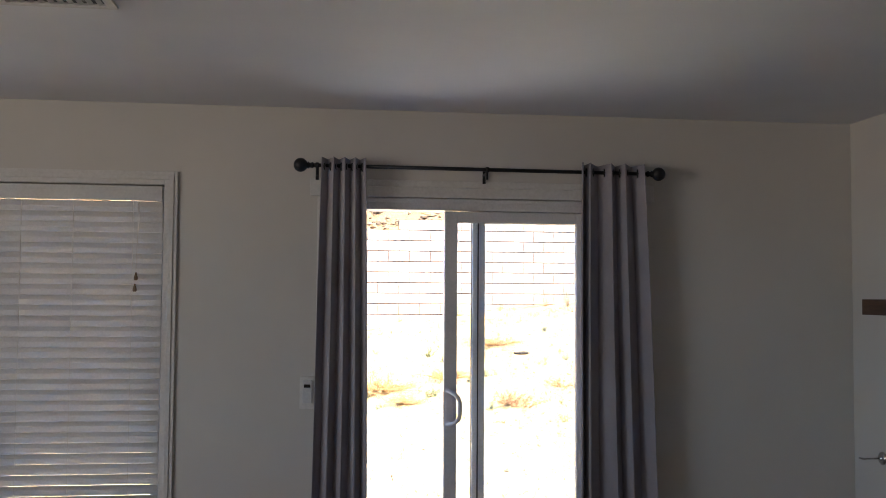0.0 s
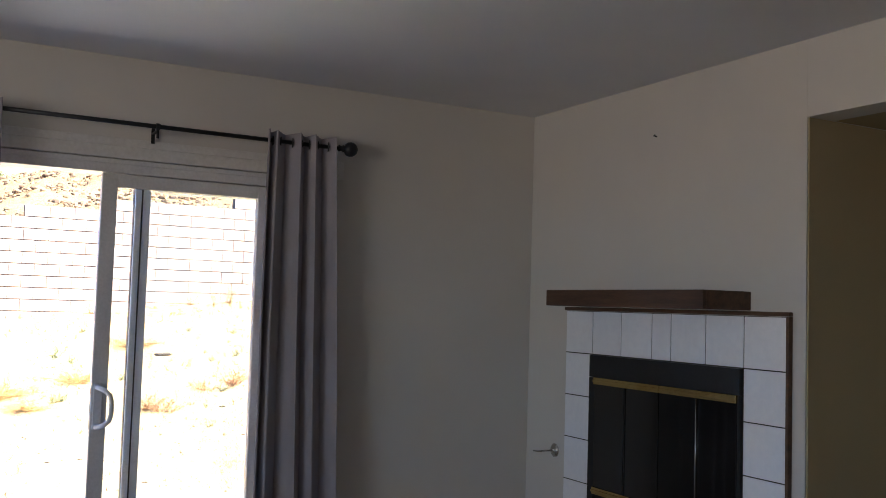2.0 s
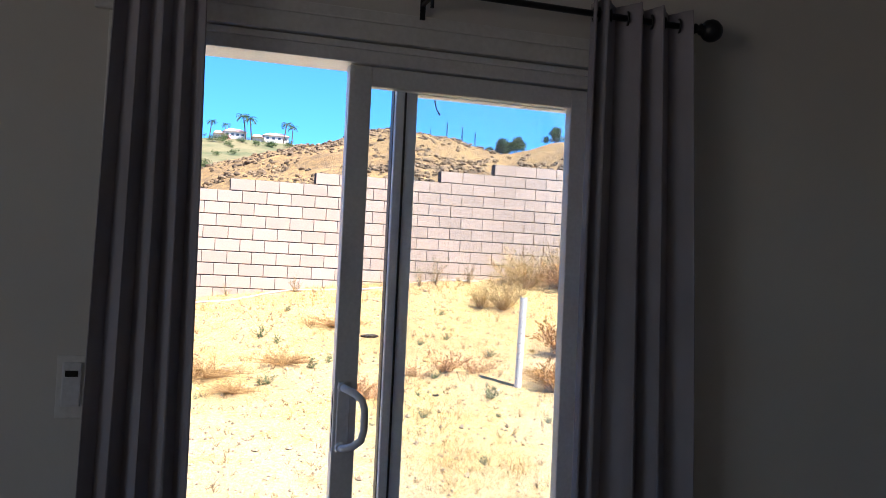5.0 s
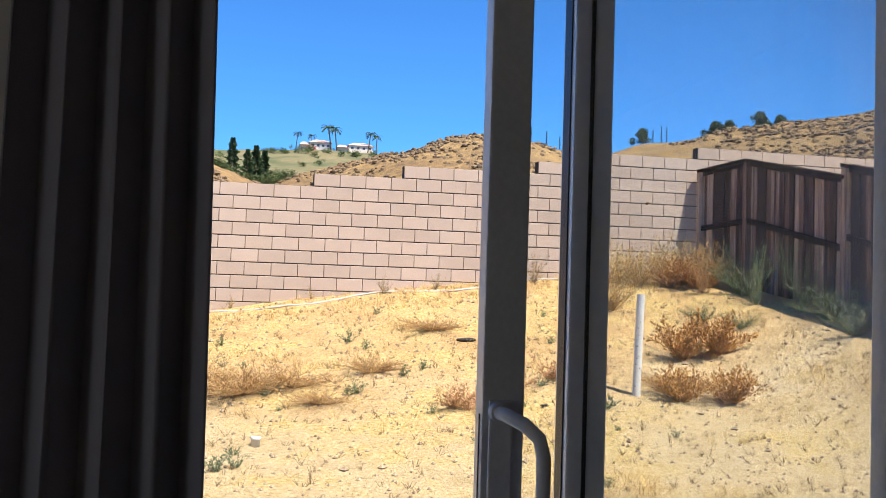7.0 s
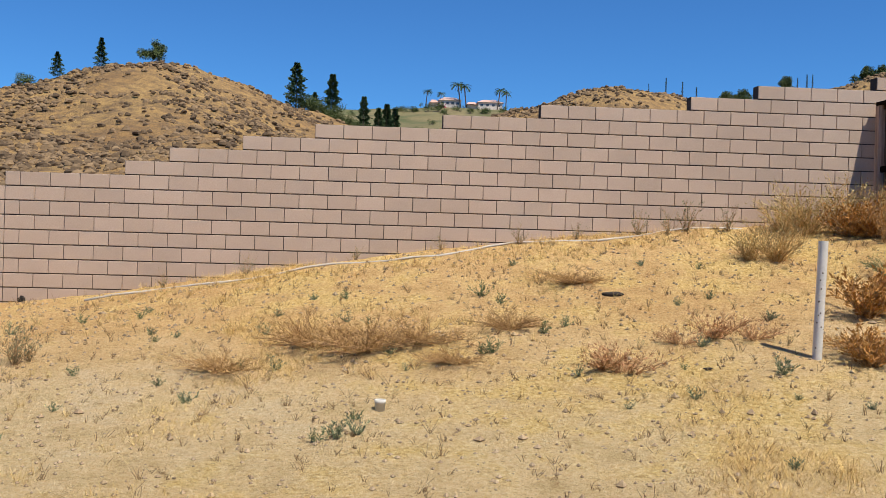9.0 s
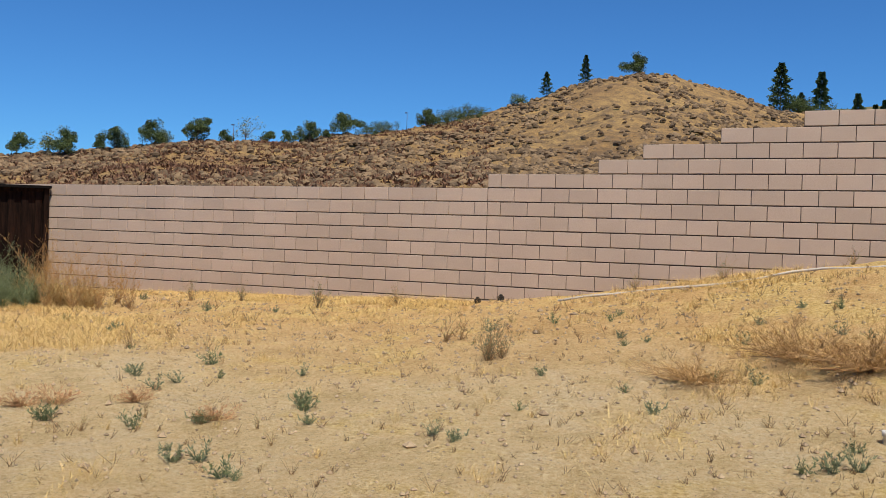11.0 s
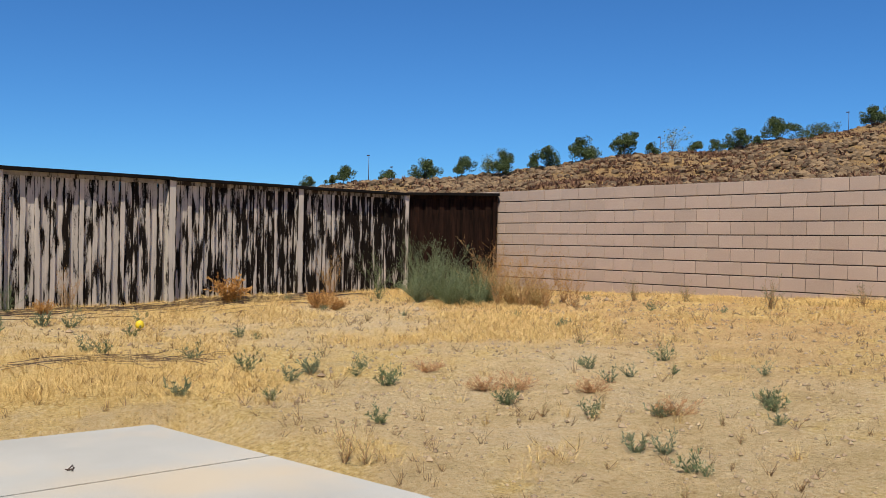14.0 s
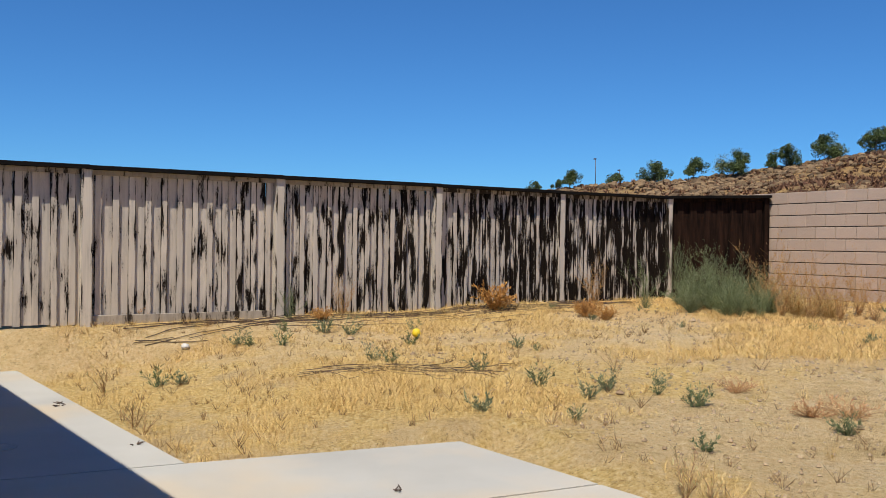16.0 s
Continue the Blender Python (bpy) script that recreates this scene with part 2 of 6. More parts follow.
def ground_material():
    n = Nodes("dry_ground")
    v = n.coords()
    big = n.noise(v, 0.28, 5)
    mid = n.noise(v, 1.7, 6, 0.62)
    fine = n.noise(v, 24, 6, 0.7)
    grit = n.noise(v, 160, 4, 0.7)
    sep = n.t.nodes.new("ShaderNodeSeparateXYZ")
    n.link(n.t.nodes.new("ShaderNodeNewGeometry").outputs["Position"], sep.inputs[0])
    sand = n.ramp(mid, [(0.3, (0.61, 0.44, 0.22)), (0.5, (0.75, 0.555, 0.30)), (0.68, (0.71, 0.555, 0.35))])
    # redder soil on the bank under the wall
    bank = n.math('ADD', n.math('MULTIPLY', sep.outputs["Y"], 0.3), n.math('MULTIPLY', big, 1.6))
    bank = n.ramp(n.math('ADD', bank, 1.0), [(0.0, 0.0), (0.85, 0.8)])
    sand = n.mix(bank, sand, n.ramp(mid, [(0.3, (0.60, 0.345, 0.13)), (0.7, (0.77, 0.495, 0.215))]))
    straw = n.ramp(fine, [(0.32, (0.55, 0.35, 0.10)), (0.5, (0.75, 0.52, 0.18)), (0.68, (0.86, 0.65, 0.30))])
    patch = n.ramp(n.math('ADD', n.math('MULTIPLY', big, 0.55), n.math('MULTIPLY', mid, 0.55)), [(0.53, 0.0), (0.63, 0.8)])
    col = n.mix(patch, sand, straw)
    spots = n.ramp(n.noise(v, 7, 8, 0.85), [(0.55, 0.0), (0.64, 0.7)])
    col = n.mix(spots, col, (0.36, 0.205, 0.085))
    chaff = n.ramp(n.noise(v, 42, 5, 0.8), [(0.575, 0.0), (0.64, 0.85)])
    col = n.mix(chaff, col, (0.23, 0.135, 0.06))
    pale = n.ramp(n.noise(v, 33, 5, 0.8), [(0.58, 0.0), (0.66, 0.75)])
    col = n.mix(pale, col, (0.82, 0.66, 0.38))
    col = n.mix(0.6, col, n.ramp(grit, [(0.34, 0.03), (0.66, 0.97)]), 'SOFT_LIGHT')
    col = n.mix(0.5, col, n.ramp(fine, [(0.32, 0.12), (0.68, 0.9)]), 'SOFT_LIGHT')
    n.bump(n.math('ADD', n.math('MULTIPLY', fine, 0.8), n.math('MULTIPLY', grit, 0.35)), 1.0, 0.07)
    return n.finish(col, 0.97, 0, 0.1)


M_GROUND = ground_material()


def hill_material():
    n = Nodes("hill_brush")
    v = n.coords()
    big = n.noise(v, 0.06, 5)
    mid = n.noise(v, 0.55, 6, 0.68)
    fine = n.noise(v, 3.5, 5, 0.7)
    base = n.ramp(big, [(0.35, (0.33, 0.20, 0.085)), (0.65, (0.43, 0.28, 0.115))])
    brush = n.ramp(n.math('ADD', n.math('MULTIPLY', mid, 0.6), n.math('MULTIPLY', fine, 0.4)), [(0.42, 0.0), (0.58, 0.8)])
    col = n.mix(brush, base, (0.135, 0.092, 0.062))
    col = n.mix(n.ramp(fine, [(0.66, 0.0), (0.74, 0.6)]), col, (0.44, 0.32, 0.18))
    n.bump(fine, 0.9, 0.4)
    return n.finish(col, 0.97, 0, 0.1)


M_HILL = hill_material()
M_FARGREEN = surface("far_slope_green", (0.07, 0.085, 0.03), (0.21, 0.165, 0.08), 0.08, 0.9, 0.95, 0.5, 0.3)


def slab_material():
    n = Nodes("concrete")
    v = n.coords()
    col = n.ramp(n.noise(v, 0.8, 6, 0.6), [(0.3, (0.37, 0.36, 0.335)), (0.7, (0.45, 0.44, 0.41))])
    dust = n.ramp(n.noise(v, 0.55, 4), [(0.52, 0.0), (0.68, 0.7)])
    col = n.mix(dust, col, (0.53, 0.43, 0.30))
    grit = n.noise(v, 110, 5, 0.7)
    col = n.mix(0.25, col, n.ramp(grit, [(0.3, 0.15), (0.7, 0.85)]), 'SOFT_LIGHT')
    n.bump(grit, 0.3, 0.003)
    return n.finish(col, 0.85, 0, 0.3)


M_SLAB = slab_material()


def peeling(name, paint, wood_a, wood_b, amount, board_spread=0.07):
    """Old paint worn off wooden boards in blotches drawn out along the grain, with edges darkened for shaded gaps."""
    n = Nodes(name)
    rnd = n.t.nodes.new("ShaderNodeObjectInfo").outputs["Random"]
    geo = n.t.nodes.new("ShaderNodeNewGeometry").outputs["Position"]
    sep = n.t.nodes.new("ShaderNodeSeparateXYZ")
    n.link(geo, sep.inputs[0])
    blot = n.noise(n.coords(True, (10, 10, 2.0)), 1.0, 4, 0.55)
    streak = n.noise(n.coords(True, (34, 34, 3.2)), 1.0, 5, 0.6)
    flake = n.noise(n.coords(True, (110, 110, 34)), 1.0, 5, 0.75)
    along = n.math('MULTIPLY', n.math('ADD', sep.outputs["Y"], 9.0), 0.0105)
    m = n.math('ADD', n.math('MULTIPLY', blot, 0.56), n.math('MULTIPLY', streak, 0.24))
    m = n.math('ADD', m, n.math('MULTIPLY', flake, 0.20))
    m = n.math('ADD', m, n.math('MULTIPLY', n.math('SUBTRACT', rnd, 0.5), board_spread))
    m = n.math('ADD', m, along)
    own = n.t.nodes.new("ShaderNodeSeparateXYZ")
    n.link(n.t.nodes.new("ShaderNodeTexCoord").outputs["Object"], own.inputs[0])
    # board edges darkened in colour for the shade in the gaps, added to the wear
    gap_rim = n.ramp(n.math('MULTIPLY', n.math('ABSOLUTE', own.outputs["X"]), 10.0), [(0.36, 0.0), (0.49, 0.11)])
    m = n.math('ADD', m, gap_rim)
    worn = n.ramp(m, [(amount, 0.0), (amount + 0.035, 1.0)])
    thin = n.ramp(m, [(amount - 0.09, 0.0), (amount, 0.45)])
    wood = n.ramp(flake, [(0.3, wood_a), (0.7, wood_b)])
    tone = n.ramp(rnd, [(0.0, tuple(k * 0.84 for k in paint)), (1.0, paint)])
    dirt = n.mix(n.ramp(n.noise(n.coords(True, (20, 20, 1.0)), 1.0, 4), [(0.45, 0.0), (0.75, 0.5)]), tone, tuple(k * 0.62 for k in paint))
    dirt = n.mix(thin, dirt, tuple(k * 0.5 for k in paint))
    col = n.mix(worn, dirt, wood)
    n.bump(n.math('SUBTRACT', flake, worn), 0.6, 0.004)
    return n.finish(col, 0.95, 0, 0.04)


M_PEEL = peeling("peeling_white_boards", (0.68, 0.60, 0.515), (0.008, 0.006, 0.005), (0.022, 0.016, 0.012), 0.526)
M_PEELPOST = peeling("peeling_white_post", (0.68, 0.605, 0.52), (0.010, 0.008, 0.006), (0.04, 0.03, 0.022), 0.625, 0.03)
M_RAILW = peeling("weathered_rail", (0.46, 0.395, 0.32), (0.03, 0.024, 0.02), (0.06, 0.046, 0.035), 0.635, 0.05)
M_DARKWOOD = surface("dark_brown_boards", (0.005, 0.0035, 0.003), (0.03, 0.015, 0.010), 2.5, 30, 0.95, 0.4, 0.004, stretch=(6, 6, 0.7), spec=0.05)


def worn_boards(name, dark, mid_c, pale):
    """Bare brown boards, each weathered to its own tone, with pale worn streaks."""
    n = Nodes(name)
    rnd = n.t.nodes.new("ShaderNodeObjectInfo").outputs["Random"]
    v = n.coords(True, (22, 22, 1.1))
    v2 = n.coords(True, (90, 90, 6))
    streak = n.noise(v, 1.0, 5, 0.6)
    grain = n.noise(v2, 1.0, 5, 0.7)
    m = n.math('ADD', n.math('MULTIPLY', streak, 0.8), n.math('MULTIPLY', n.math('SUBTRACT', rnd, 0.5), 0.5))
    col = n.ramp(m, [(0.25, dark), (0.45, mid_c), (0.66, pale)])
    col = n.mix(0.4, col, n.ramp(grain, [(0.3, 0.1), (0.7, 0.9)]), 'SOFT_LIGHT')
    n.bump(grain, 0.5, 0.003)
    return n.finish(col, 0.85, 0, 0.2)


M_BROWNWOOD = worn_boards("brown_boards", (0.038, 0.02, 0.015), (0.21, 0.11, 0.075), (0.50, 0.345, 0.25))
M_CAP = surface("black_cap", (0.006, 0.005, 0.005), (0.012, 0.010, 0.009), 4, 40, 0.9, 0.3, spec=0.1)
M_PVC = surface("white_pvc", (0.52, 0.50, 0.47), (0.62, 0.6, 0.57), 4, 70, 0.5, 0.15)
M_HOSE = surface("faded_pipe", (0.42, 0.38, 0.33), (0.55, 0.5, 0.45), 2, 50, 0.6, 0.2)
M_HOSEDARK = surface("dark_pipe", (0.06, 0.04, 0.03), (0.12, 0.08, 0.06), 2, 50, 0.6, 0.2)
M_YELLOW = surface("yellow_plastic", (0.7, 0.5, 0.02), (0.8, 0.6, 0.03), 4, 60, 0.5, 0.1)
M_CHAR = surface("charred_wood", (0.015, 0.012, 0.010), (0.04, 0.03, 0.022), 8, 60, 0.9, 0.5)


def leafy(name, a, b, rough=0.7):
    n = Nodes(name)
    rnd = n.t.nodes.new("ShaderNodeNewGeometry").outputs["Random Per Island"]
    v = n.coords()
    col = n.ramp(rnd, [(0.0, a), (1.0, b)])
    col = n.mix(0.25, col, n.ramp(n.noise(v, 2.0, 4), [(0.3, 0.2), (0.7, 0.8)]), 'SOFT_LIGHT')
    return n.finish(col, rough, 0, 0.2)


M_STRAW = leafy("dry_straw", (0.48, 0.31, 0.10), (0.82, 0.61, 0.27))
M_DRYBUSH = leafy("dry_bush_twig", (0.34, 0.19, 0.07), (0.66, 0.44, 0.18))
M_STEM = leafy("dry_stem", (0.26, 0.15, 0.07), (0.46, 0.30, 0.145))
M_GREY = leafy("grey_green_leaf", (0.12, 0.145, 0.08), (0.26, 0.285, 0.165))
M_GREEN = leafy("dull_green_leaf", (0.085, 0.11, 0.048), (0.21, 0.245, 0.115))
M_TREE = leafy("tree_leaf", (0.034, 0.055, 0.017), (0.125, 0.16, 0.055))
M_CONIFER = leafy("conifer_leaf", (0.028, 0.056, 0.024), (0.085, 0.13, 0.055))
M_RUST = leafy("rust_leaf", (0.36, 0.17, 0.045), (0.58, 0.32, 0.10))
M_RED = leafy("red_leaf", (0.42, 0.19, 0.09), (0.60, 0.37, 0.18))
M_DRYLEAF = leafy("dry_leaf", (0.33, 0.26, 0.10), (0.54, 0.44, 0.21))
M_BARK = surface("bark", (0.08, 0.055, 0.04), (0.15, 0.11, 0.08), 3, 30, 0.9, 0.5, 0.02)

# ---- ground ----
WALL_FOOT = ((-12, -2.1), (-8, -2.08), (0, -1.85), (1.2, -1.7), (3, -1.42), (5.2, -1.06), (7.5, -0.75), (9.6, -0.56), (11.6, -0.42), (16, -0.2), (24, -0.1))
YARD = ((-12, -2.12), (-9, -2.1), (-7, -2.3), (-4, -2.42), (0, -2.6), (4, -2.64), (9, -2.5), (14, -2.2), (24, -1.8))


def sstep(a, b, x):
    t = min(max((x - a) / (b - a), 0.0), 1.0)
    return t * t * (3 - 2 * t)


def ground_z(x, y):
    w = float(np.interp(x, [p[0] for p in WALL_FOOT], [p[1] for p in WALL_FOOT]))
    f = float(np.interp(x, [p[0] for p in YARD], [p[1] for p in YARD]))
    low = sstep(-9.3, -11.6, y) * sstep(-8.0, -7.2, x)
    f = f * (1 - low) + -2.66 * low
    t = min(max((y + 8.5) / 8.2, 0), 1)
    z = f + (w - f) * t ** 1.35
    # bank that climbs to the side fence
    side = float(np.interp(y, [-11.5, -8.3, -5.9, -3.5, -0.5], [-2.3, -1.6, -1.15, -0.78, -0.36])) - 0.12
    if side > z:
        z += (side - z) * sstep(10.4, 12.7, x)
    if y < -9.2 and x > -2.3:
        z = min(z, -2.6 - 0.09 * sstep(-9.15, -9.45, y))
    return z


def bare(x, y):
    """How far the open patch of trodden soil in the middle of the yard is free of straw: 1 in its middle, 0 outside."""
    q = ((x + 1.0) / 4.2) ** 2 + ((y + 6.4) / 2.1) ** 2 + 0.5 * noise.noise(Vector((x * 0.9, y * 0.9, 6.0)))
    return 1.0 - sstep(0.5, 1.25, q)


def rough_ground(x, y):
    z = ground_z(x, y)
    amp = 0.028 if y > -9.6 else 0.006
    z += amp * noise.fractal(Vector((x * 0.9, y * 0.9, 0.3)), 0.8, 2.1, 4)
    if y > -9.6:
        z += 0.012 * noise.noise(Vector((x * 6, y * 6, 2.0)))
    return z


def grid_mesh(name, xs, ys, fz, material):
    verts = [(x, y, fz(x, y)) for y in ys for x in xs]
    n = len(xs)
    faces = [(j * n + i, j * n + i + 1, (j + 1) * n + i + 1, (j + 1) * n + i) for j in range(len(ys) - 1) for i in range(n - 1)]
    me = bpy.data.meshes.new(name)
    me.from_pydata(verts, [], faces)
    me.polygons.foreach_set("use_smooth", [True] * len(faces))
    me.materials.append(material)
    return me


ground = new("ground", grid_mesh("ground", np.arange(-15, 19.01, 0.11).tolist(), np.arange(-13.4, 0.31, 0.1).tolist(), rough_ground, M_GROUND))
tagged(ground, "bare sandy yard with dry straw-coloured grass", "ground", kind="structure")
bm = bmesh.new()
add_box(bm, -2500, 2500, -2500, 2500, -6.2, -6.0)
thing("far_ground", bm, M_HILL, "dry brown land reaching the horizon", "ground", kind="structure")
for nm, dims in (("ground_under_house", (-16, 20, -40, -13.3, -2.9, -2.75)),):
    box_thing(nm, dims, M_GROUND, "bare sandy soil round the house", "ground")

# ---- hills: ridge elevation and distance by bearing, seen from the house ----
RIDGE = ((-80, 2.0, 140), (-58, 3.0, 124), (-50, 3.5, 120), (-45.7, 4.0, 120), (-39, 4.9, 120), (-32, 5.6, 128), (-27, 6.4, 140), (-21.3, 7.6, 164), (-17.8, 8.6, 184),
         (-15.4, 9.5, 192), (-12.5, 10.1, 196), (-10.4, 9.8, 196), (-7.8, 9.0, 196), (-5.2, 8.0, 200), (-1.8, 6.9, 210), (1.5, 6.0, 220), (3.7, 6.8, 220), (7, 7.6, 210),
         (10.1, 8.5, 200), (12.5, 9.2, 200), (14.8, 9.4, 200), (16.8, 9.1, 200), (19.4, 8.5, 210), (21.6, 8.3, 220), (24.1, 8.9, 220), (28.2, 9.6, 210), (37.6, 10.8, 190), (50, 11.5, 180), (75, 9, 180))
HX, HY, HZ = 5.0, -13.5, -1.0


def ridge_at(az):
    a = [p[0] for p in RIDGE]
    return float(np.interp(az, a, [p[1] for p in RIDGE])), float(np.interp(az, a, [p[2] for p in RIDGE]))


def hill_z(az, r):
    el, rr = ridge_at(az)
    r0 = 14.0 / math.cos(radians(min(abs(az), 78)))
    r0 = min(r0, 40)
    top = HZ + rr * math.tan(radians(el))
    z0 = -1.6
    u = min(max((r - r0) / (rr - r0), 0), 1.0)
    z = z0 + (top - z0) * (0.25 * u + 0.75 * u ** 1.7)
    if r > rr:
        z = top - (r - rr) * 0.16 * (1 - math.exp(-(r - rr) / 25))
    wob = noise.fractal(Vector((r * math.sin(radians(az)) * 0.06, r * math.cos(radians(az)) * 0.06, 5)), 0.9, 2.0, 4)
    z += wob * 0.018 * r * sstep(0.1, 0.5, u) * (1 - 0.6 * sstep(0.75, 1.0, u))
    return max(z, -5.5)


def hill_point(az, r):
    return Vector((HX + r * math.sin(radians(az)), HY + r * math.cos(radians(az)), hill_z(az, r)))


azs = np.arange(-78, 74.01, 0.6)
rs = np.concatenate([np.linspace(0, 1, 46), np.linspace(1.03, 1.9, 12)])
verts, faces = [], []
for a in azs:
    el, rr = ridge_at(a)
    r0 = min(14.0 / math.cos(radians(min(abs(a), 78))), 40)
    for u in rs:
        verts.append(hill_point(a, r0 + (rr - r0) * u))
nr = len(rs)
faces = [(i * nr + j, (i + 1) * nr + j, (i + 1) * nr + j + 1, i * nr + j + 1) for i in range(len(azs) - 1) for j in range(nr - 1)]
me = bpy.data.meshes.new("hillside")
me.from_pydata([tuple(v) for v in verts], [], faces)
me.polygons.foreach_set("use_smooth", [True] * len(faces))
me.materials.append(M_HILL)
hillside = tagged(new("hillside", me), "dry brown brush-covered hills behind the garden", "hill", kind="structure")

# far slope with gardens and houses between the two hills
FAR_R = 430.0


def far_z(az, r):
    el = 7.9 + 0.35 * math.cos((az - 5) * 0.25) + 0.12 * noise.noise(Vector((az * 0.7, 3, 1)))
    top = HZ + FAR_R * math.tan(radians(el))
    return top - (FAR_R - r) * 0.25 if r < FAR_R else top - (r - FAR_R) * 0.2


verts = []
faz, frs = np.arange(-10, 30.01, 0.5), np.linspace(290, 520, 30)
for a in faz:
    for r in frs:
        verts.append((HX + r * math.sin(radians(a)), HY + r * math.cos(radians(a)), far_z(a, r) + 0.9 * noise.noise(Vector((a, r * 0.05, 0)))))
faces = [(i * 30 + j, (i + 1) * 30 + j, (i + 1) * 30 + j + 1, i * 30 + j + 1) for i in range(len(faz) - 1) for j in range(29)]
me = bpy.data.meshes.new("far_slope")
me.from_pydata(verts, [], faces)
me.polygons.foreach_set("use_smooth", [True] * len(faces))
me.materials.append(M_FARGREEN)
tagged(new("far_slope", me), "distant green planted slope below houses", "hill", kind="structure")

# ---- patio ----
def add_prism(bm, pts, z0, z1):
    lo = [bm.verts.new((x, y, z0)) for x, y in pts]
    hi = [bm.verts.new((x, y, z1)) for x, y in pts]
    bm.faces.new(lo[::-1])
    bm.faces.new(hi)
    n = len(pts)
    for k in range(n):
        bm.faces.new((lo[k], lo[(k + 1) % n], hi[(k + 1) % n], hi[k]))


def slab(pts, label):
    bm = bmesh.new()
    add_prism(bm, pts, SLAB - 0.14, SLAB)
    bmesh.ops.bevel(bm, geom=[e for e in bm.edges if all(v.co.z > SLAB - 0.01 for v in e.verts)], offset=0.008, segments=2, affect='EDGES')
    thing("patio_slab", bm, M_SLAB, label, "slab", "patio slabs", "structure")


slab(((-2.26, -9.62), (-2.37, -11.55), (-2.40, -13.27), (-0.846, -13.27), (-0.834, -9.436)), "pale grey concrete patio slab dusted with sand")
slab(((-0.824, -9.434), (-0.836, -13.27), (8.6, -13.27), (8.6, -9.0), (1.3, -9.16)), "pale grey concrete patio slab outside the sliding door")
slab(((-2.382, -11.56), (-7.25, -12.27), (-9.0, -12.55), (-9.0, -14.6), (-2.412, -13.6)), "narrow pale concrete walk beside the house")

# ---- house shell ----
LIFT = 0.375
OPEN_D = (4.767, 6.277, FZ - 0.02, -0.312)
OPEN_W = (2.45, 3.933, -1.87, -0.273)


def wall_y(bm, x0, x1, y0, y1, z0, z1, holes):
    xs = sorted({x0, x1, *[h[0] for h in holes], *[h[1] for h in holes]})
    for a, b in zip(xs, xs[1:]):
        hole = [h for h in holes if h[0] <= a and h[1] >= b]
        if not hole:
            add_box(bm, a, b, y0, y1, z0, z1)
        else:
            h = hole[0]
            if h[2] > z0:
                add_box(bm, a, b, y0, y1, z0, h[2])
            if h[3] < z1:
                add_box(bm, a, b, y0, y1, h[3], z1)


bm = bmesh.new()
wall_y(bm, -1.0, 9.3, YI, YO - 0.022, FZ - 0.05, CZ, (OPEN_D, OPEN_W))
thing("wall_north", bm, M_WALL, "off-white painted wall with the sliding door", "wall", kind="structure")
bm = bmesh.new()
wall_y(bm, -1.14, 9.6, YO - 0.02, YO, -3.2, 0.0, (OPEN_D, OPEN_W))
thing("wall_outside", bm, M_STUCCO, "tan stucco outside wall of the house", "wall", kind="structure")
box_thing("wall_chase", (XF, 9.2, -15.212, YI - 0.002, FZ, CZ), M_WALL, "off-white painted chimney wall over the fireplace", "wall")
box_thing("wall_jamb", (XF + 0.004, 9.2, -15.220, -15.214, FZ, -0.165), M_TAN, "tan painted side of the passage", "wall")
bm = bmesh.new()
add_box(bm, XF, XF + 0.14, -19.6, -15.2125, -0.163, CZ)
thing("wall_header", bm, M_WALL, "off-white wall above the passage opening", "wall", kind="structure")
box_thing("passage_ceiling", (XF + 0.142, 9.2, -19.6, -15.222, -0.163, -0.06), M_TAN, "low tan passage ceiling", "ceiling")
box_thing("wall_passage", (9.202, 9.35, -19.6, -15.0, FZ, CZ), M_TAN, "tan painted passage wall", "wall")
# unseen wall; its opening is added for the fill lamp
bm = bmesh.new()
for y0, y1, z0, z1 in ((-19.6, -19.5, FZ, CZ), (-16.5, YI, FZ, CZ), (-19.5, -16.5, FZ, -1.5), (-19.5, -16.5, -0.2, CZ)):
    add_box(bm, -1.14, -1.0, y0, y1, z0, z1)
thing("wall_west", bm, M_WALL, "off-white painted side wall with an added unseen opening", "wall", kind="structure")
box_thing("wall_south", (-1.14, 9.35, -19.75, -19.602, FZ, CZ), M_WALL, "off-white painted back wall", "wall")
box_thing("floor", (-1.14, 9.35, -19.75, YI - 0.001, FZ - 0.1, FZ), M_CARPET, "beige carpeted floor", "floor")
box_thing("door_threshold", (4.77, 6.274, YI, YO - 0.001, FZ - 0.5, FZ - 0.02), M_ALU, "aluminium threshold of the sliding door", "threshold")
box_thing("ceiling", (-1.14, 9.35, -19.75, YI + 0.02, CZ + 0.001, CZ + 0.12), M_CEIL, "white textured ceiling", "ceiling")
# unseen wing wall, added to cast the slanted shadow on the walk
bm = bmesh.new()
add_prism(bm, ((-1.145, -13.38), (-7.2, -14.29), (-7.2, -14.5), (-1.145, -13.6)), -3.2, 0.2)
thing("wall_wing", bm, M_STUCCO, "unseen slanted stucco wall added to cast shadow on the walk", "wall", kind="structure")
# unseen roof; its slanted front edge is set out to shape the slab shadow
bm = bmesh.new()
add_prism(bm, ((0.0, -13.10), (-7.5, -14.18), (-7.5, -24.0), (9.8, -24.0), (9.8, YI - 0.03), (0.0, YI - 0.03)), 0.235, 0.28)
thing("roof", bm, M_ROOF, "unseen house roof with its edge shaped to cast the patio shadow", "roof", kind="structure")
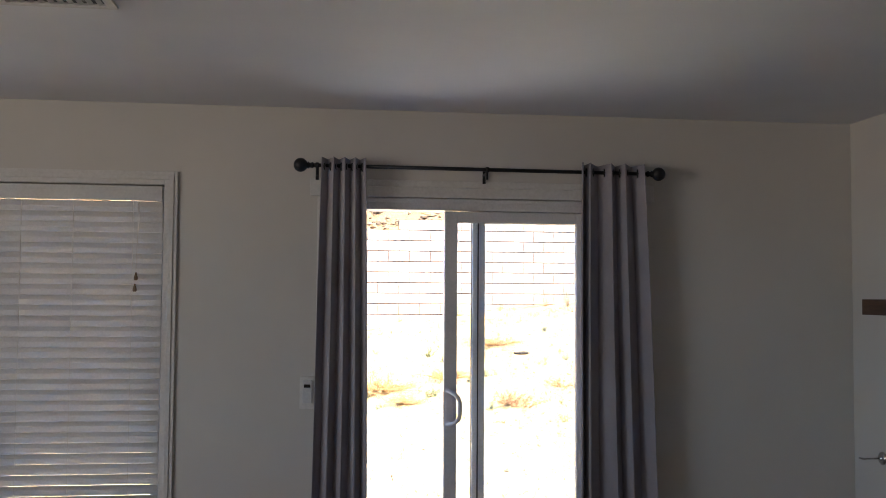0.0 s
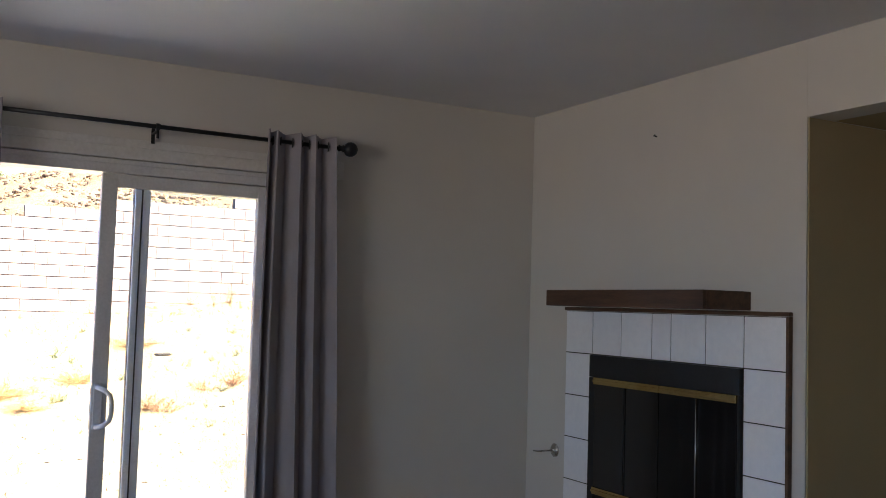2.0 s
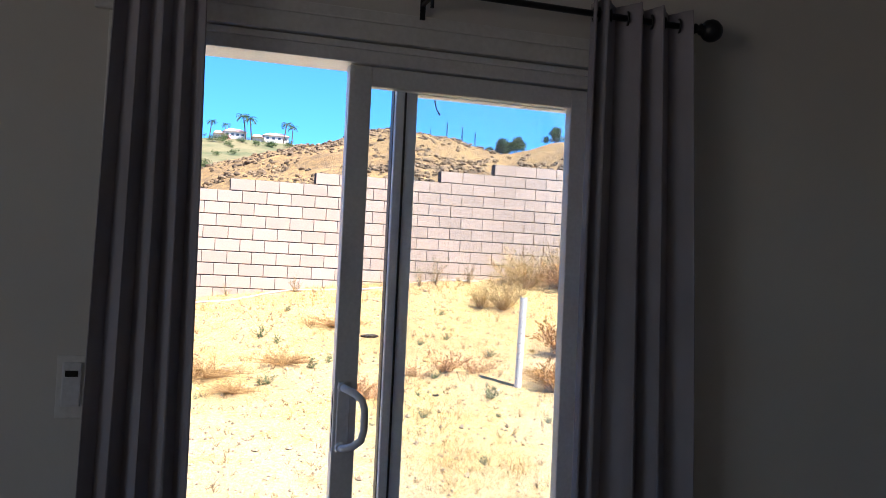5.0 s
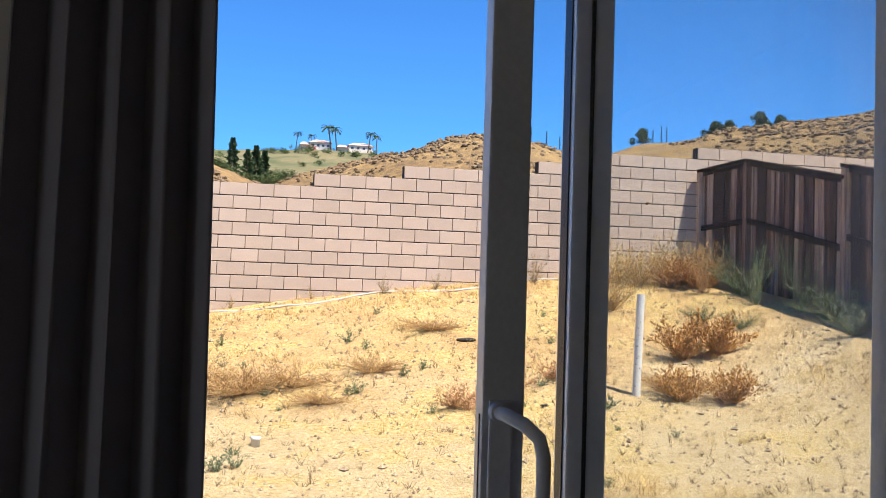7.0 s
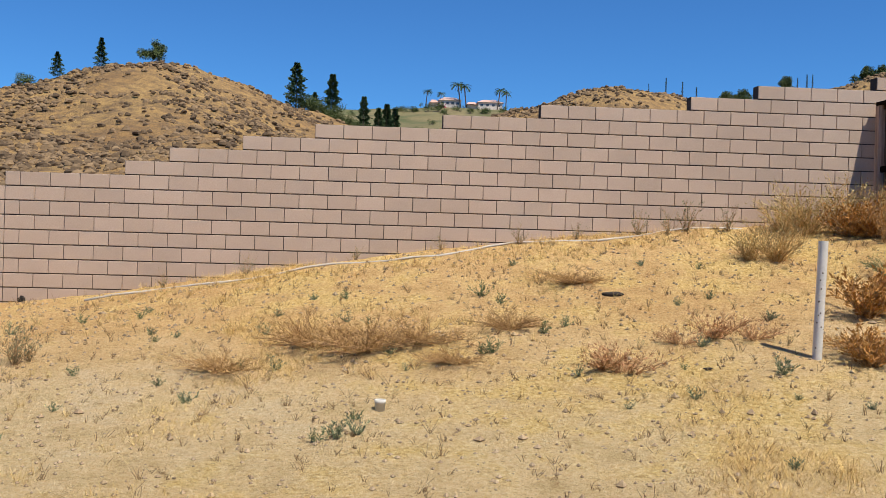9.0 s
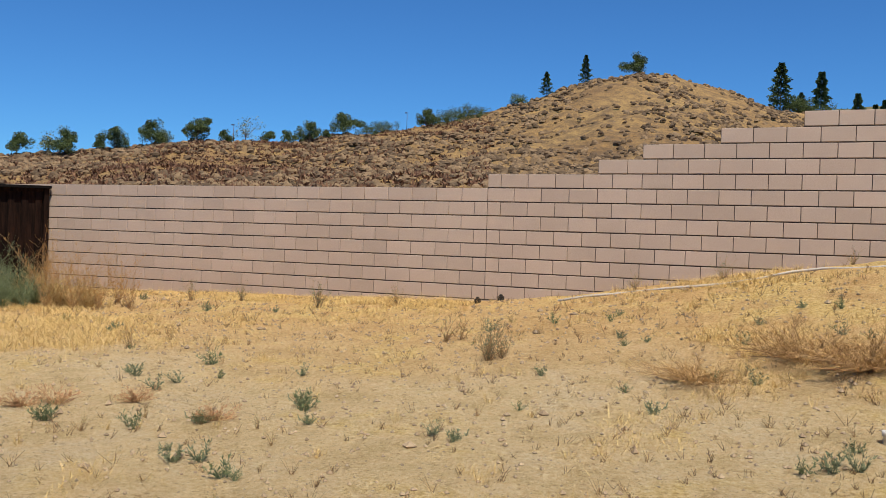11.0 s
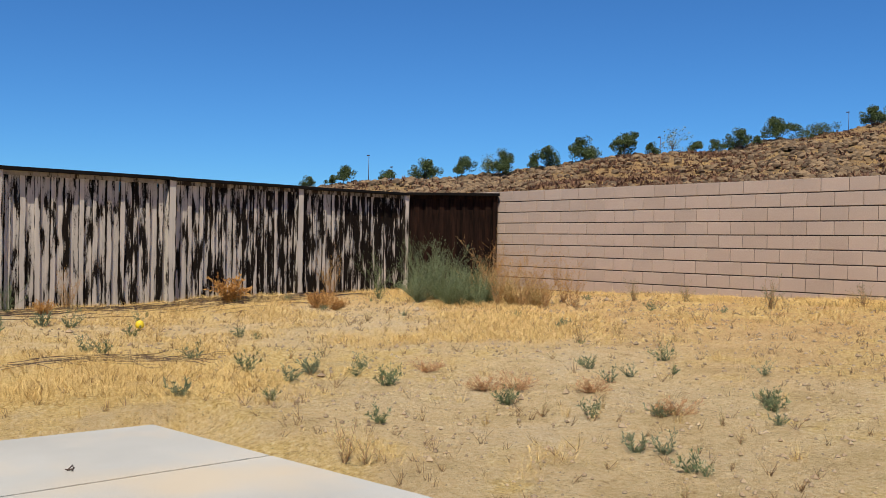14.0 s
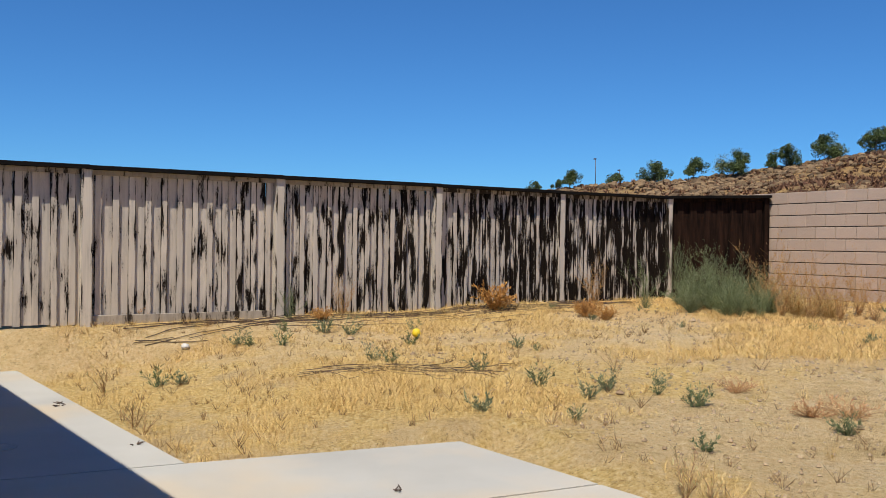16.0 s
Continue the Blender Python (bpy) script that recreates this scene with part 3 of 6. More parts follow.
box_thing("wall_east", (9.36, 9.6, -24, YO - 0.03, -3.2, 0.2), M_STUCCO, "tan stucco side wall of the house", "wall")

# unseen area lamp added in the side opening to fill the room
lamp = new("window_light", bpy.data.lights.new("window_light", 'AREA'))
lamp.data.shape = 'RECTANGLE'
lamp.data.size, lamp.data.size_y = 2.9, 1.25
lamp.data.energy = 10.0
lamp.data.color = (1.0, 0.975, 0.935)
lamp.matrix_world = look((-1.05, -18.0, -0.85 + LIFT), (5.0, -16.0, -0.9 + LIFT))

# door casing
bm = bmesh.new()
add_box(bm, 4.675, 4.765, YI - 0.016, YI - 0.001, FZ, -0.314, 0.004)
add_box(bm, 6.279, 6.369, YI - 0.016, YI - 0.001, FZ, -0.314, 0.004)
add_box(bm, 4.638, 6.405, YI - 0.018, YI - 0.001, -0.312, -0.225, 0.004)
add_box(bm, 4.640, 6.403, YI - 0.024, YI - 0.019, -0.262, -0.256, 0.002)
thing("trim", bm, M_TRIM, "painted casing round the sliding door", "trim", kind="structure")

# ---- sliding door ----
door = holder("door_1", (5.52, -13.34, FZ), "white vinyl sliding glass door, slid half open", "door", kind="structure")


def ring(name, x0, x1, y0, y1, z0, z1, w, wt, wb, mat, parent, label="", bev=0.004):
    bm = bmesh.new()
    add_box(bm, x0, x0 + w, y0, y1, z0, z1, bev)
    add_box(bm, x1 - w, x1, y0, y1, z0, z1, bev)
    add_box(bm, x0 + w - 0.001, x1 - w + 0.001, y0 + 0.002, y1 - 0.002, z1 - wt, z1, bev)
    add_box(bm, x0 + w - 0.001, x1 - w + 0.001, y0 + 0.002, y1 - 0.002, z0, z0 + wb, bev)
    return part(name, bm, mat, parent, label)


bm = bmesh.new()
add_box(bm, 4.769, 4.806, YI + 0.002, YO - 0.004, FZ - 0.018, -0.314, 0.003)
add_box(bm, 6.238, 6.275, YI + 0.002, YO - 0.004, FZ - 0.018, -0.314, 0.003)
add_box(bm, 4.8, 6.25, YI + 0.002, YO - 0.004, -0.373, -0.314, 0.003)
add_box(bm, 4.8, 6.25, YI - 0.004, YI + 0.010, -0.336, -0.318, 0.002)
add_box(bm, 4.8, 6.25, YI + 0.004, YO - 0.004, FZ - 0.018, FZ + 0.02, 0.003)
part("door_frame", bm, M_VINYL, door)
SL = (5.317, 6.066, -13.402, -13.360, FZ + 0.025, -0.376)
slide = ring("sliding_panel", *SL, 0.065, 0.056, 0.11, M_VINYL, door, "sliding panel with a pull handle")
FX = (5.466, 6.236, -13.355, -13.299, FZ + 0.025, -0.376)
fixed = ring("fixed_panel", *FX, 0.066, 0.056, 0.11, M_ALU, door, "fixed panel behind the sliding one")
bm = bmesh.new()
add_box(bm, 5.4635, 5.4655, -13.342, -13.312, FZ + 0.04, -0.36)
add_box(bm, 5.492, 5.498, -13.3585, -13.3545, FZ + 0.04, -0.43)
part("weather_strip", bm, M_BLACK, door, "dark weather strip")
for nm, x0, x1, y, m, par in (("pane", 5.377, 6.002, -13.381, M_GLASS, slide), ("pane", 5.531, 6.171, -13.327, M_GLASS_DUSTY, fixed)):
    bm = bmesh.new()
    add_box(bm, x0, x1, y - 0.003, y + 0.003, FZ + 0.13, -0.43)
    g = part(nm, bm, m, par)
    g.visible_shadow = False
bm = bmesh.new()
add_cyl(bm, (5.590, -13.333, -0.440), (5.597, -13.333, -0.468), 0.0022, 0.0012, n=6)
add_cyl(bm, (5.597, -13.333, -0.466), (5.608, -13.333, -0.482), 0.0016, 0.0026, n=6)
part("smudge", bm, M_TASSEL, fixed, "dried smudge on the glass")
bm = bmesh.new()
add_cyl(bm, (5.602, -13.3325, -0.955), (5.606, -13.3325, -0.952), 0.0022, 0.0014, n=7)
part("smudge", bm, M_TASSEL, fixed, "dried smudge on the glass")
# handle: back plate and bowed pull
hz0, hz1, hx = -1.451, -1.277, 5.338
bm = bmesh.new()
add_box(bm, hx - 0.012, hx + 0.024, -13.411, -13.402, hz0 - 0.012, hz1 + 0.012, 0.003)
part("handle_plate", bm, M_VINYL, slide, "white handle plate")
bm = bmesh.new()
pts = [(hx - 0.002, -13.420, hz1 - 0.004), (hx + 0.006, -13.440, hz1 - 0.006), (hx + 0.026, -13.464, hz1 - 0.016), (hx + 0.044, -13.476, hz1 - 0.034), (hx + 0.050, -13.480, hz1 - 0.06),
       (hx + 0.050, -13.480, hz0 + 0.06), (hx + 0.044, -13.476, hz0 + 0.034), (hx + 0.026, -13.464, hz0 + 0.016), (hx + 0.006, -13.440, hz0 + 0.006), (hx - 0.002, -13.420, hz0 + 0.004)]
add_tube(bm, pts, 0.0105, 12)
for z in (hz0 + 0.004, hz1 - 0.004):
    add_cyl(bm, (hx, -13.409, z), (hx, -13.427, z), 0.0145, 0.0135, n=18)
part("handle", bm, M_VINYL, slide, "bowed white pull handle")
bm = bmesh.new()
add_box(bm, 5.3155, 5.3175, -13.390, -13.387, -1.46, -1.287)
part("latch_slot", bm, M_BLACK, slide)
bm = bmesh.new()
add_box(bm, 5.326, 5.331, -13.4035, -13.4015, -0.412, -0.386)
part("bumper", bm, M_TRIM, slide)

# ---- curtain rod and curtains ----
RY, RZ = -13.535, -0.180
rod = holder("curtain_rod", (5.5, RY, RZ), "black metal curtain rod with ball finials", "curtain rod")
bm = bmesh.new()
add_cyl(bm, (4.655, RY, RZ + 0.006), (6.33, RY, RZ), 0.0095, n=16)
part("rod", bm, M_BLACK, rod)
for sx, x in ((-1, 4.655), (1, 6.33)):
    bm = bmesh.new()
    m = Matrix.Translation((x, RY, RZ + (0.006 if sx < 0 else 0))) @ Euler((0, radians(90 * sx), 0)).to_matrix().to_4x4()
    add_lathe(bm, ((0.012, 0), (0.016, 0.006), (0.012, 0.012), (0.012, 0.02), (0.018, 0.024), (0.013, 0.03), (0.022, 0.036), (0.031, 0.046), (0.035, 0.060), (0.033, 0.074), (0.024, 0.088), (0.010, 0.096)), m, 20)
    part("finial", bm, M_BLACK, rod, "black ball finial")
for x, RB in ((4.672, RZ + 0.006), (5.51, RZ + 0.003), (6.31, RZ)):
    bm = bmesh.new()
    add_box(bm, x - 0.008, x + 0.008, YI - 0.024, YI - 0.0185, RB - 0.06, RB + 0.01, 0.002)
    add_box(bm, x - 0.005, x + 0.005, RY - 0.004, YI - 0.02, RB - 0.022, RB - 0.012, 0.002)
    add_cyl(bm, (x - 0.008, RY, RB), (x + 0.008, RY, RB), 0.014, n=16)
    add_cyl(bm, (x, RY, RB - 0.016), (x, RY, RB - 0.050), 0.0055, n=8)
    part("bracket", bm, M_BLACK, rod)


def curtain(x0, x1, b0, b1, cuts, seed):
    """A panel hung by eyelets on the rod: broad folds of uneven width that spread to the floor."""
    c = holder("curtain", ((x0 + x1) / 2, RY, FZ), "plain grey eyelet curtain panel drawn to the side", "curtain", "curtains")
    bm = bmesh.new()
    rnd = random.Random(seed)
    folds = len(cuts) - 1
    nu, nv = folds * 22, 44
    ph = [rnd.uniform(-1, 1) for _ in range(folds + 2)]
    am = [rnd.uniform(0.85, 1.1) for _ in range(folds + 2)]
    top, bot = RZ + 0.040, FZ + 0.015

    def fold(k, v):
        """Depth of the cloth at fold number k: broad crests towards the room, tight dips towards the wall."""
        ii = min(int(k), folds - 1)
        w = math.cos(2 * math.pi * k)
        w = math.copysign(abs(w) ** (0.55 if w > 0 else 0.9), w)
        w += 0.10 * math.sin(2 * math.pi * k * 2 + ph[ii] * 3 + 2 * v) * v
        return w * am[ii] * (0.030 + 0.008 * v)

    rows = []
    for j in range(nv + 1):
        v = j / nv
        z = top + (bot - top) * v
        row = []
        for i in range(nu + 1):
            k = folds * i / nu
            ii = min(int(k), folds - 1)
            u = cuts[ii] + (cuts[ii + 1] - cuts[ii]) * (k - ii)
            u = (u - cuts[0]) / (cuts[-1] - cuts[0])
            a0, a1 = x0 + (b0 - x0) * v, x1 + (b1 - x1) * v
            f = fold(k, v)
            x = a0 + (a1 - a0) * u + 0.006 * v * math.sin(5 * v + ph[ii] * 3) - 0.010 * math.sin(4 * math.pi * k)
            row.append(bm.verts.new((x, RY - 0.004 - f, z + 0.006 * (f / 0.034) * (1 - v) ** 6)))
        rows.append(row)
    for a, b in zip(rows, rows[1:]):
        for k in range(nu):
            f = bm.faces.new((a[k], a[k + 1], b[k + 1], b[k]))
            f.smooth = True
    panel = part("panel", bm, M_CURTAIN, c)
    sol = panel.modifiers.new("cloth", 'SOLIDIFY')
    sol.thickness = 0.0025
    for ii in range(folds):
        for q in (0.25, 0.75):
            x = x0 + (x1 - x0) * (cuts[ii] + (cuts[ii + 1] - cuts[ii]) * q)
            bm = bmesh.new()
            ring_pts = [(x + 0.006 * math.cos(t), RY + 0.020 * math.cos(t), RZ + 0.020 * math.sin(t)) for t in [2 * math.pi * n / 16 for n in range(17)]]
            add_tube(bm, ring_pts, 0.0035, 6)
            part("eyelet", bm, M_BLACK, c, "dark metal eyelet")
    return c


curtain(4.697, 4.904, 4.650, 4.938, (0.0, 0.27, 0.52, 0.77, 1.0), 3)
curtain(5.992, 6.306, 5.980, 6.400, (0.0, 0.10, 0.46, 0.68, 1.0), 8)

# ---- window with blinds ----
win = holder("window_1", (3.19, YI, -1.05), "window with closed white horizontal blinds", "window", kind="structure")
bm = bmesh.new()
for i, (g, t) in enumerate(((0.0, 0.012), (0.022, 0.019), (0.046, 0.014))):
    w = 0.024 if i < 2 else 0.018
    add_box(bm, 3.935 + g, 3.935 + g + w, YI - t, YI - 0.001, -1.95, -0.271 + g + w, 0.003)
    add_box(bm, 2.448 - g - w, 2.448 - g, YI - t, YI - 0.001, -1.95, -0.271 + g + w, 0.003)
    add_box(bm, 2.448 - g, 3.935 + g, YI - t, YI - 0.001, -0.271 + g, -0.271 + g + w, 0.003)
part("casing", bm, M_TRIM, win, "moulded painted casing")
bm = bmesh.new()
add_box(bm, 2.36, 4.03, YI - 0.05, YI + 0.01, -1.90, -1.872, 0.004)
part("window_sill", bm, M_TRIM, win)
bm = bmesh.new()
add_box(bm, 2.452, 2.50, YO - 0.07, YO - 0.025, -1.868, -0.275, 0.003)
add_box(bm, 3.884, 3.931, YO - 0.07, YO - 0.025, -1.868, -0.275, 0.003)
add_box(bm, 3.17, 3.21, YO - 0.068, YO - 0.027, -1.868, -0.275, 0.003)
add_box(bm, 2.5, 3.884, YO - 0.069, YO - 0.026, -0.325, -0.275, 0.003)
add_box(bm, 2.5, 3.884, YO - 0.069, YO - 0.026, -1.868, -1.82, 0.003)
part("window_frame", bm, M_VINYL, win)
bm = bmesh.new()
add_box(bm, 2.49, 3.89, YO - 0.05, YO - 0.044, -1.83, -0.315)
g = part("pane", bm, M_GLASS, win)
g.visible_shadow = False
BY = YI + 0.022
bm = bmesh.new()
add_box(bm, 2.456, 3.926, BY - 0.03, BY - 0.022, -0.352, -0.280, 0.003)
add_box(bm, 2.46, 3.92, BY - 0.02, BY + 0.025, -0.340, -0.284, 0.002)
part("valance", bm, M_BLIND, win, "flat blind valance")
slat_me = None
pitch, nsl = 0.0505, 31
for k in range(nsl):
    z = -0.382 - k * pitch
    if z < -1.83:
        break
    if slat_me is None:
        bm = bmesh.new()
        sec = [(-0.034, 0.0), (-0.012, 0.0035), (0.0, 0.0045), (0.012, 0.0035), (0.034, 0.0), (0.034, -0.0022), (0.0, 0.0022), (-0.034, -0.0022)]
        ends = []
        for x in (-0.733, 0.733):
            ends.append([bm.verts.new((x, p, q)) for p, q in sec])
        for i in range(len(sec)):
            bm.faces.new((ends[0][i], ends[0][(i + 1) % 8], ends[1][(i + 1) % 8], ends[1][i]))
        bm.faces.new(ends[0][::-1])
        bm.faces.new(ends[1])
        bmesh.ops.translate(bm, verts=bm.verts, vec=(0, 0, -LIFT))
        slat_me = done("slat", bm, M_BLIND)
    s = new("slat", slat_me)
    s.parent = win
    s.matrix_parent_inverse = win.matrix_world.inverted()
    s.matrix_basis = Matrix.Translation((3.191, BY, z + LIFT)) @ Euler((radians(-54 + 0.8 * math.sin(k * 1.7)), 0, 0)).to_matrix().to_4x4()
for x in (2.62, 3.27, 3.51, 3.79):
    bm = bmesh.new()
    add_cyl(bm, (x, BY - 0.024, -0.35), (x, BY - 0.024, -1.82), 0.0011, n=6)
    add_cyl(bm, (x, BY + 0.024, -0.35), (x, BY + 0.024, -1.82), 0.0011, n=6)
    part("ladder_cord", bm, M_CORD, win)
bm = bmesh.new()
add_cyl(bm, (3.815, BY - 0.034, -0.35), (3.81, BY - 0.034, -0.70), 0.0011, n=6)
add_cyl(bm, (3.822, BY - 0.034, -0.35), (3.806, BY - 0.034, -0.755), 0.0011, n=6)
part("pull_cord", bm, M_CORD, win)
for x, z in ((3.81, -0.735), (3.806, -0.79)):
    bm = bmesh.new()
    add_lathe(bm, ((0.002, 0.035), (0.004, 0.03), (0.009, 0.01), (0.010, 0.0), (0.007, -0.004)), Matrix.Translation((x, BY - 0.036, z)), 12)
    part("tassel", bm, M_TASSEL, win, "small brown wooden tassel")

# wall control beside the door
ctl = holder("wall_control", (4.63, YI, -1.25), "small white wall control with a dark display", "switch")
bm = bmesh.new()
add_box(bm, 4.600, 4.672, YI - 0.006, YI - 0.001, -1.365, -1.205, 0.003)
part("wall_plate", bm, M_TRIM, ctl)
bm = bmesh.new()
add_box(bm, 4.614, 4.660, YI - 0.018, YI - 0.006, -1.335, -1.222, 0.004)
part("body", bm, M_VINYL, ctl)
bm = bmesh.new()
add_box(bm, 4.621, 4.652, YI - 0.0195, YI - 0.0178, -1.259, -1.243, 0.001)
part("display", bm, M_SMOKED, ctl, "dark display")

# ceiling vent
vent = holder("ceiling_vent", (3.86, -15.19, CZ), "white metal ceiling air vent with dark slots", "vent")
bm = bmesh.new()
VX0, VX1, VY0, VY1 = 3.68, 4.045, -15.37, -15.015
for d in ((VX0, VX1, VY0, VY0 + 0.03), (VX0, VX1, VY1 - 0.03, VY1), (VX0, VX0 + 0.03, VY0 + 0.03, VY1 - 0.03), (VX1 - 0.03, VX1, VY0 + 0.03, VY1 - 0.03)):
    add_box(bm, *d, CZ - 0.012, CZ - 0.001, 0.002)
part("frame", bm, M_TRIM, vent)
# flat black sheet stands in for the unlit duct behind the slots
box_part("backing", (VX0 + 0.03, VX1 - 0.03, VY0 + 0.03, VY1 - 0.03, CZ - 0.003, CZ - 0.001), M_STEEL_HOLLOW, vent)
for k in range(10):
    x = VX0 + 0.047 + k * 0.03
    bm = bmesh.new()
    v = [bm.verts.new(p) for p in ((x - 0.006, VY0 + 0.03, CZ - 0.010), (x + 0.006, VY0 + 0.03, CZ - 0.004), (x + 0.006, VY1 - 0.03, CZ - 0.004), (x - 0.006, VY1 - 0.03, CZ - 0.010))]
    w = [bm.verts.new(q.co + Vector((0.001, 0, 0.0012))) for q in v]
    bm.faces.new(v)
    bm.faces.new(w[::-1])
    for i in range(4):
        bm.faces.new((v[i], w[i], w[(i + 1) % 4], v[(i + 1) % 4]))
    part("slat", bm, M_TRIM, vent)

# ---- fireplace ----
LIFT = 0.40
XT = XF - 0.012
fire = holder("fireplace", (XF, -14.38, FZ), "built-in fireplace with white tile surround and brass-edged glass doors", "fireplace", kind="structure")
box_part("grout_bed", (XF - 0.009, XF - 0.001, -15.139, -13.766, FZ, -0.926), M_GROUT, fire)
COLS = (-13.767, -13.977, -14.187, -14.395, -14.516, -14.721, -14.927, -15.137)
ROWS = (-0.926, -1.130, -1.335, -1.540, -1.745, -1.950, -2.155, -2.355)


def tile(y0, y1, z0, z1):
    bm = bmesh.new()
    add_box(bm, XT, XF - 0.004, y1 + 0.0022, y0 - 0.0022, z1 + 0.0022, z0 - 0.0022, 0.0018)
    part("tile", bm, M_TILE, fire)


for k in range(7):
    tile(COLS[k], COLS[k + 1], ROWS[0], ROWS[1])
for k in range(1, 7):
    tile(COLS[0], COLS[1], ROWS[k], ROWS[k + 1])
    tile(COLS[6], COLS[7], ROWS[k], ROWS[k + 1])
bm = bmesh.new()
add_box(bm, XF - 0.022, XF - 0.001, -15.155, -15.140, FZ, -0.925, 0.003)
add_box(bm, XF - 0.022, XF - 0.001, -15.155, -13.762, -0.924, -0.908, 0.003)
part("edge_trim", bm, M_MANTEL, fire, "thin dark wood edging")
bm = bmesh.new()
add_box(bm, XF - 0.03, XF - 0.010, -14.924, -13.980, -1.235, -1.132, 0.003)
add_box(bm, XF - 0.03, XF - 0.010, -14.024, -13.980, -2.05, -1.237, 0.003)
add_box(bm, XF - 0.03, XF - 0.010, -14.924, -14.914, -2.05, -1.237, 0.003)
add_box(bm, XF - 0.03, XF - 0.010, -14.924, -13.980, -2.18, -2.05, 0.003)
part("firebox_frame", bm, M_STEEL_HOLLOW, fire, "black steel firebox surround")
for z in (-1.250, -1.757):
    for y0, y1 in ((-14.478, -14.024), (-14.914, -14.480)):
        bm = bmesh.new()
        add_box(bm, XF - 0.040, XF - 0.022, y0, y1, z - 0.017, z + 0.015, 0.003)
        add_box(bm, XF - 0.044, XF - 0.038, y0, y1, z - 0.006, z + 0.004, 0.002)
        part("brass_rail", bm, M_BRASS, fire, "polished brass rail")
for k in range(4):
    y1 = -14.026 - k * 0.2225
    bm = bmesh.new()
    add_box(bm, XF - 0.032 - 0.003 * (k % 2), XF - 0.026 - 0.003 * (k % 2), y1 - 0.221, y1, -1.742, -1.266, 0.0015)
    part("glass_door", bm, M_SMOKED, fire, "dark smoked glass door")
# dark hinge, then a chrome rod standing in for a bright reflection between doors
for k in (0, 1):
    bm = bmesh.new()
    y = -14.2485 - k * 0.452
    add_cyl(bm, (XF - 0.039, y, -1.740), (XF - 0.039, y, -1.268), 0.0035, n=8)
    part("hinge", bm, (M_STEEL_HOLLOW, M_CHROME)[k], fire)
box_part("firebox_back", (XF - 0.012, XF - 0.010, -14.914, -14.024, -2.05, -1.235), M_STEEL_HOLLOW, fire)

mantel = holder("mantel_shelf", (7.37, -14.44, -0.905), "thick dark-stained wooden mantel shelf on the wall", "shelf")
box_part("front_board", (7.249, 7.268, -14.952, -13.927, -0.905, -0.832), M_MANTEL, mantel, "", 0.003)
box_part("end_board", (7.2685, XF - 0.002, -14.952, -14.934, -0.905, -0.832), M_MANTEL, mantel, "", 0.002)
box_part("end_board", (7.2685, XF - 0.002, -13.945, -13.927, -0.905, -0.832), M_MANTEL, mantel, "", 0.002)
box_part("top_board", (7.2685, XF - 0.002, -14.9335, -13.9455, -0.850, -0.8325), M_MANTEL, mantel)
box_part("bottom_board", (7.2685, XF - 0.002, -14.9335, -13.9455, -0.9045, -0.887), M_MANTEL, mantel)
valve = holder("gas_valve", (XF, -13.68, -1.625), "chrome gas valve plate with key", "valve")
bm = bmesh.new()
m = Matrix.Translation((XF - 0.001, -13.677, -1.627)) @ Euler((0, radians(-90), 0)).to_matrix().to_4x4()
add_lathe(bm, ((0.034, 0), (0.034, 0.003), (0.026, 0.010), (0.018, 0.013), (0.011, 0.014), (0.010, 0.02)), m, 24)
part("escutcheon", bm, M_CHROME, valve)
bm = bmesh.new()
add_cyl(bm, (XF - 0.016, -13.677, -1.627), (XF - 0.11, -13.677, -1.627), 0.0045, n=10)
add_cyl(bm, (XF - 0.105, -13.672, -1.627), (XF - 0.105, -13.642, -1.629), 0.004, n=8)
part("key", bm, M_CHROME, valve)
for y, z in ((-14.395, -0.144),):
    bm = bmesh.new()
    add_cyl(bm, (XF - 0.001, y, z), (XF - 0.014, y, z + 0.004), 0.0035, n=8)
    add_cyl(bm, (XF - 0.014, y, z + 0.004), (XF - 0.016, y, z + 0.005), 0.006, n=8)
    thing("nail", bm, M_BLACK, "small dark nail in the wall", "nail")
LIFT = 0.0

# ---- loose mesh builders for plants ----
class Soup:
    def __init__(self):
        self.v, self.f = [], []

    def tube(self, a, b, r0, r1, n=3):
        d = (b - a).normalized()
        u = d.orthogonal().normalized()
        w = d.cross(u)
        k = len(self.v)
        for c, r in ((a, r0), (b, r1)):
            for i in range(n):
                t = 2 * math.pi * i / n
                self.v.append(tuple(c + (u * math.cos(t) + w * math.sin(t)) * r))
        for i in range(n):
            self.f.append((k + i, k + (i + 1) % n, k + n + (i + 1) % n, k + n + i))

    def leaf(self, p, d, length, width, rnd):
        side = d.cross(Vector((rnd.uniform(-1, 1), rnd.uniform(-1, 1), rnd.uniform(-1, 1)))).normalized()
        k = len(self.v)
        q = p + d * length
        mid = p + d * length * 0.5 + Vector((0, 0, -0.08 * length))
        self.v += [tuple(p), tuple(mid + side * width * 0.5), tuple(q), tuple(mid - side * width * 0.5)]
        self.f.append((k, k + 1, k + 2, k + 3))

    def mesh(self, name, material, smooth=False):
        me = bpy.data.meshes.new(name)
        me.from_pydata(self.v, [], self.f)
        if smooth:
            me.polygons.foreach_set("use_smooth", [True] * len(self.f))
        me.materials.append(material)
        return me


def child(name, me, parent, label=""):
    ob = new(name, me)
    ob.parent = parent
    if label:
        ob["label"] = label
    return ob


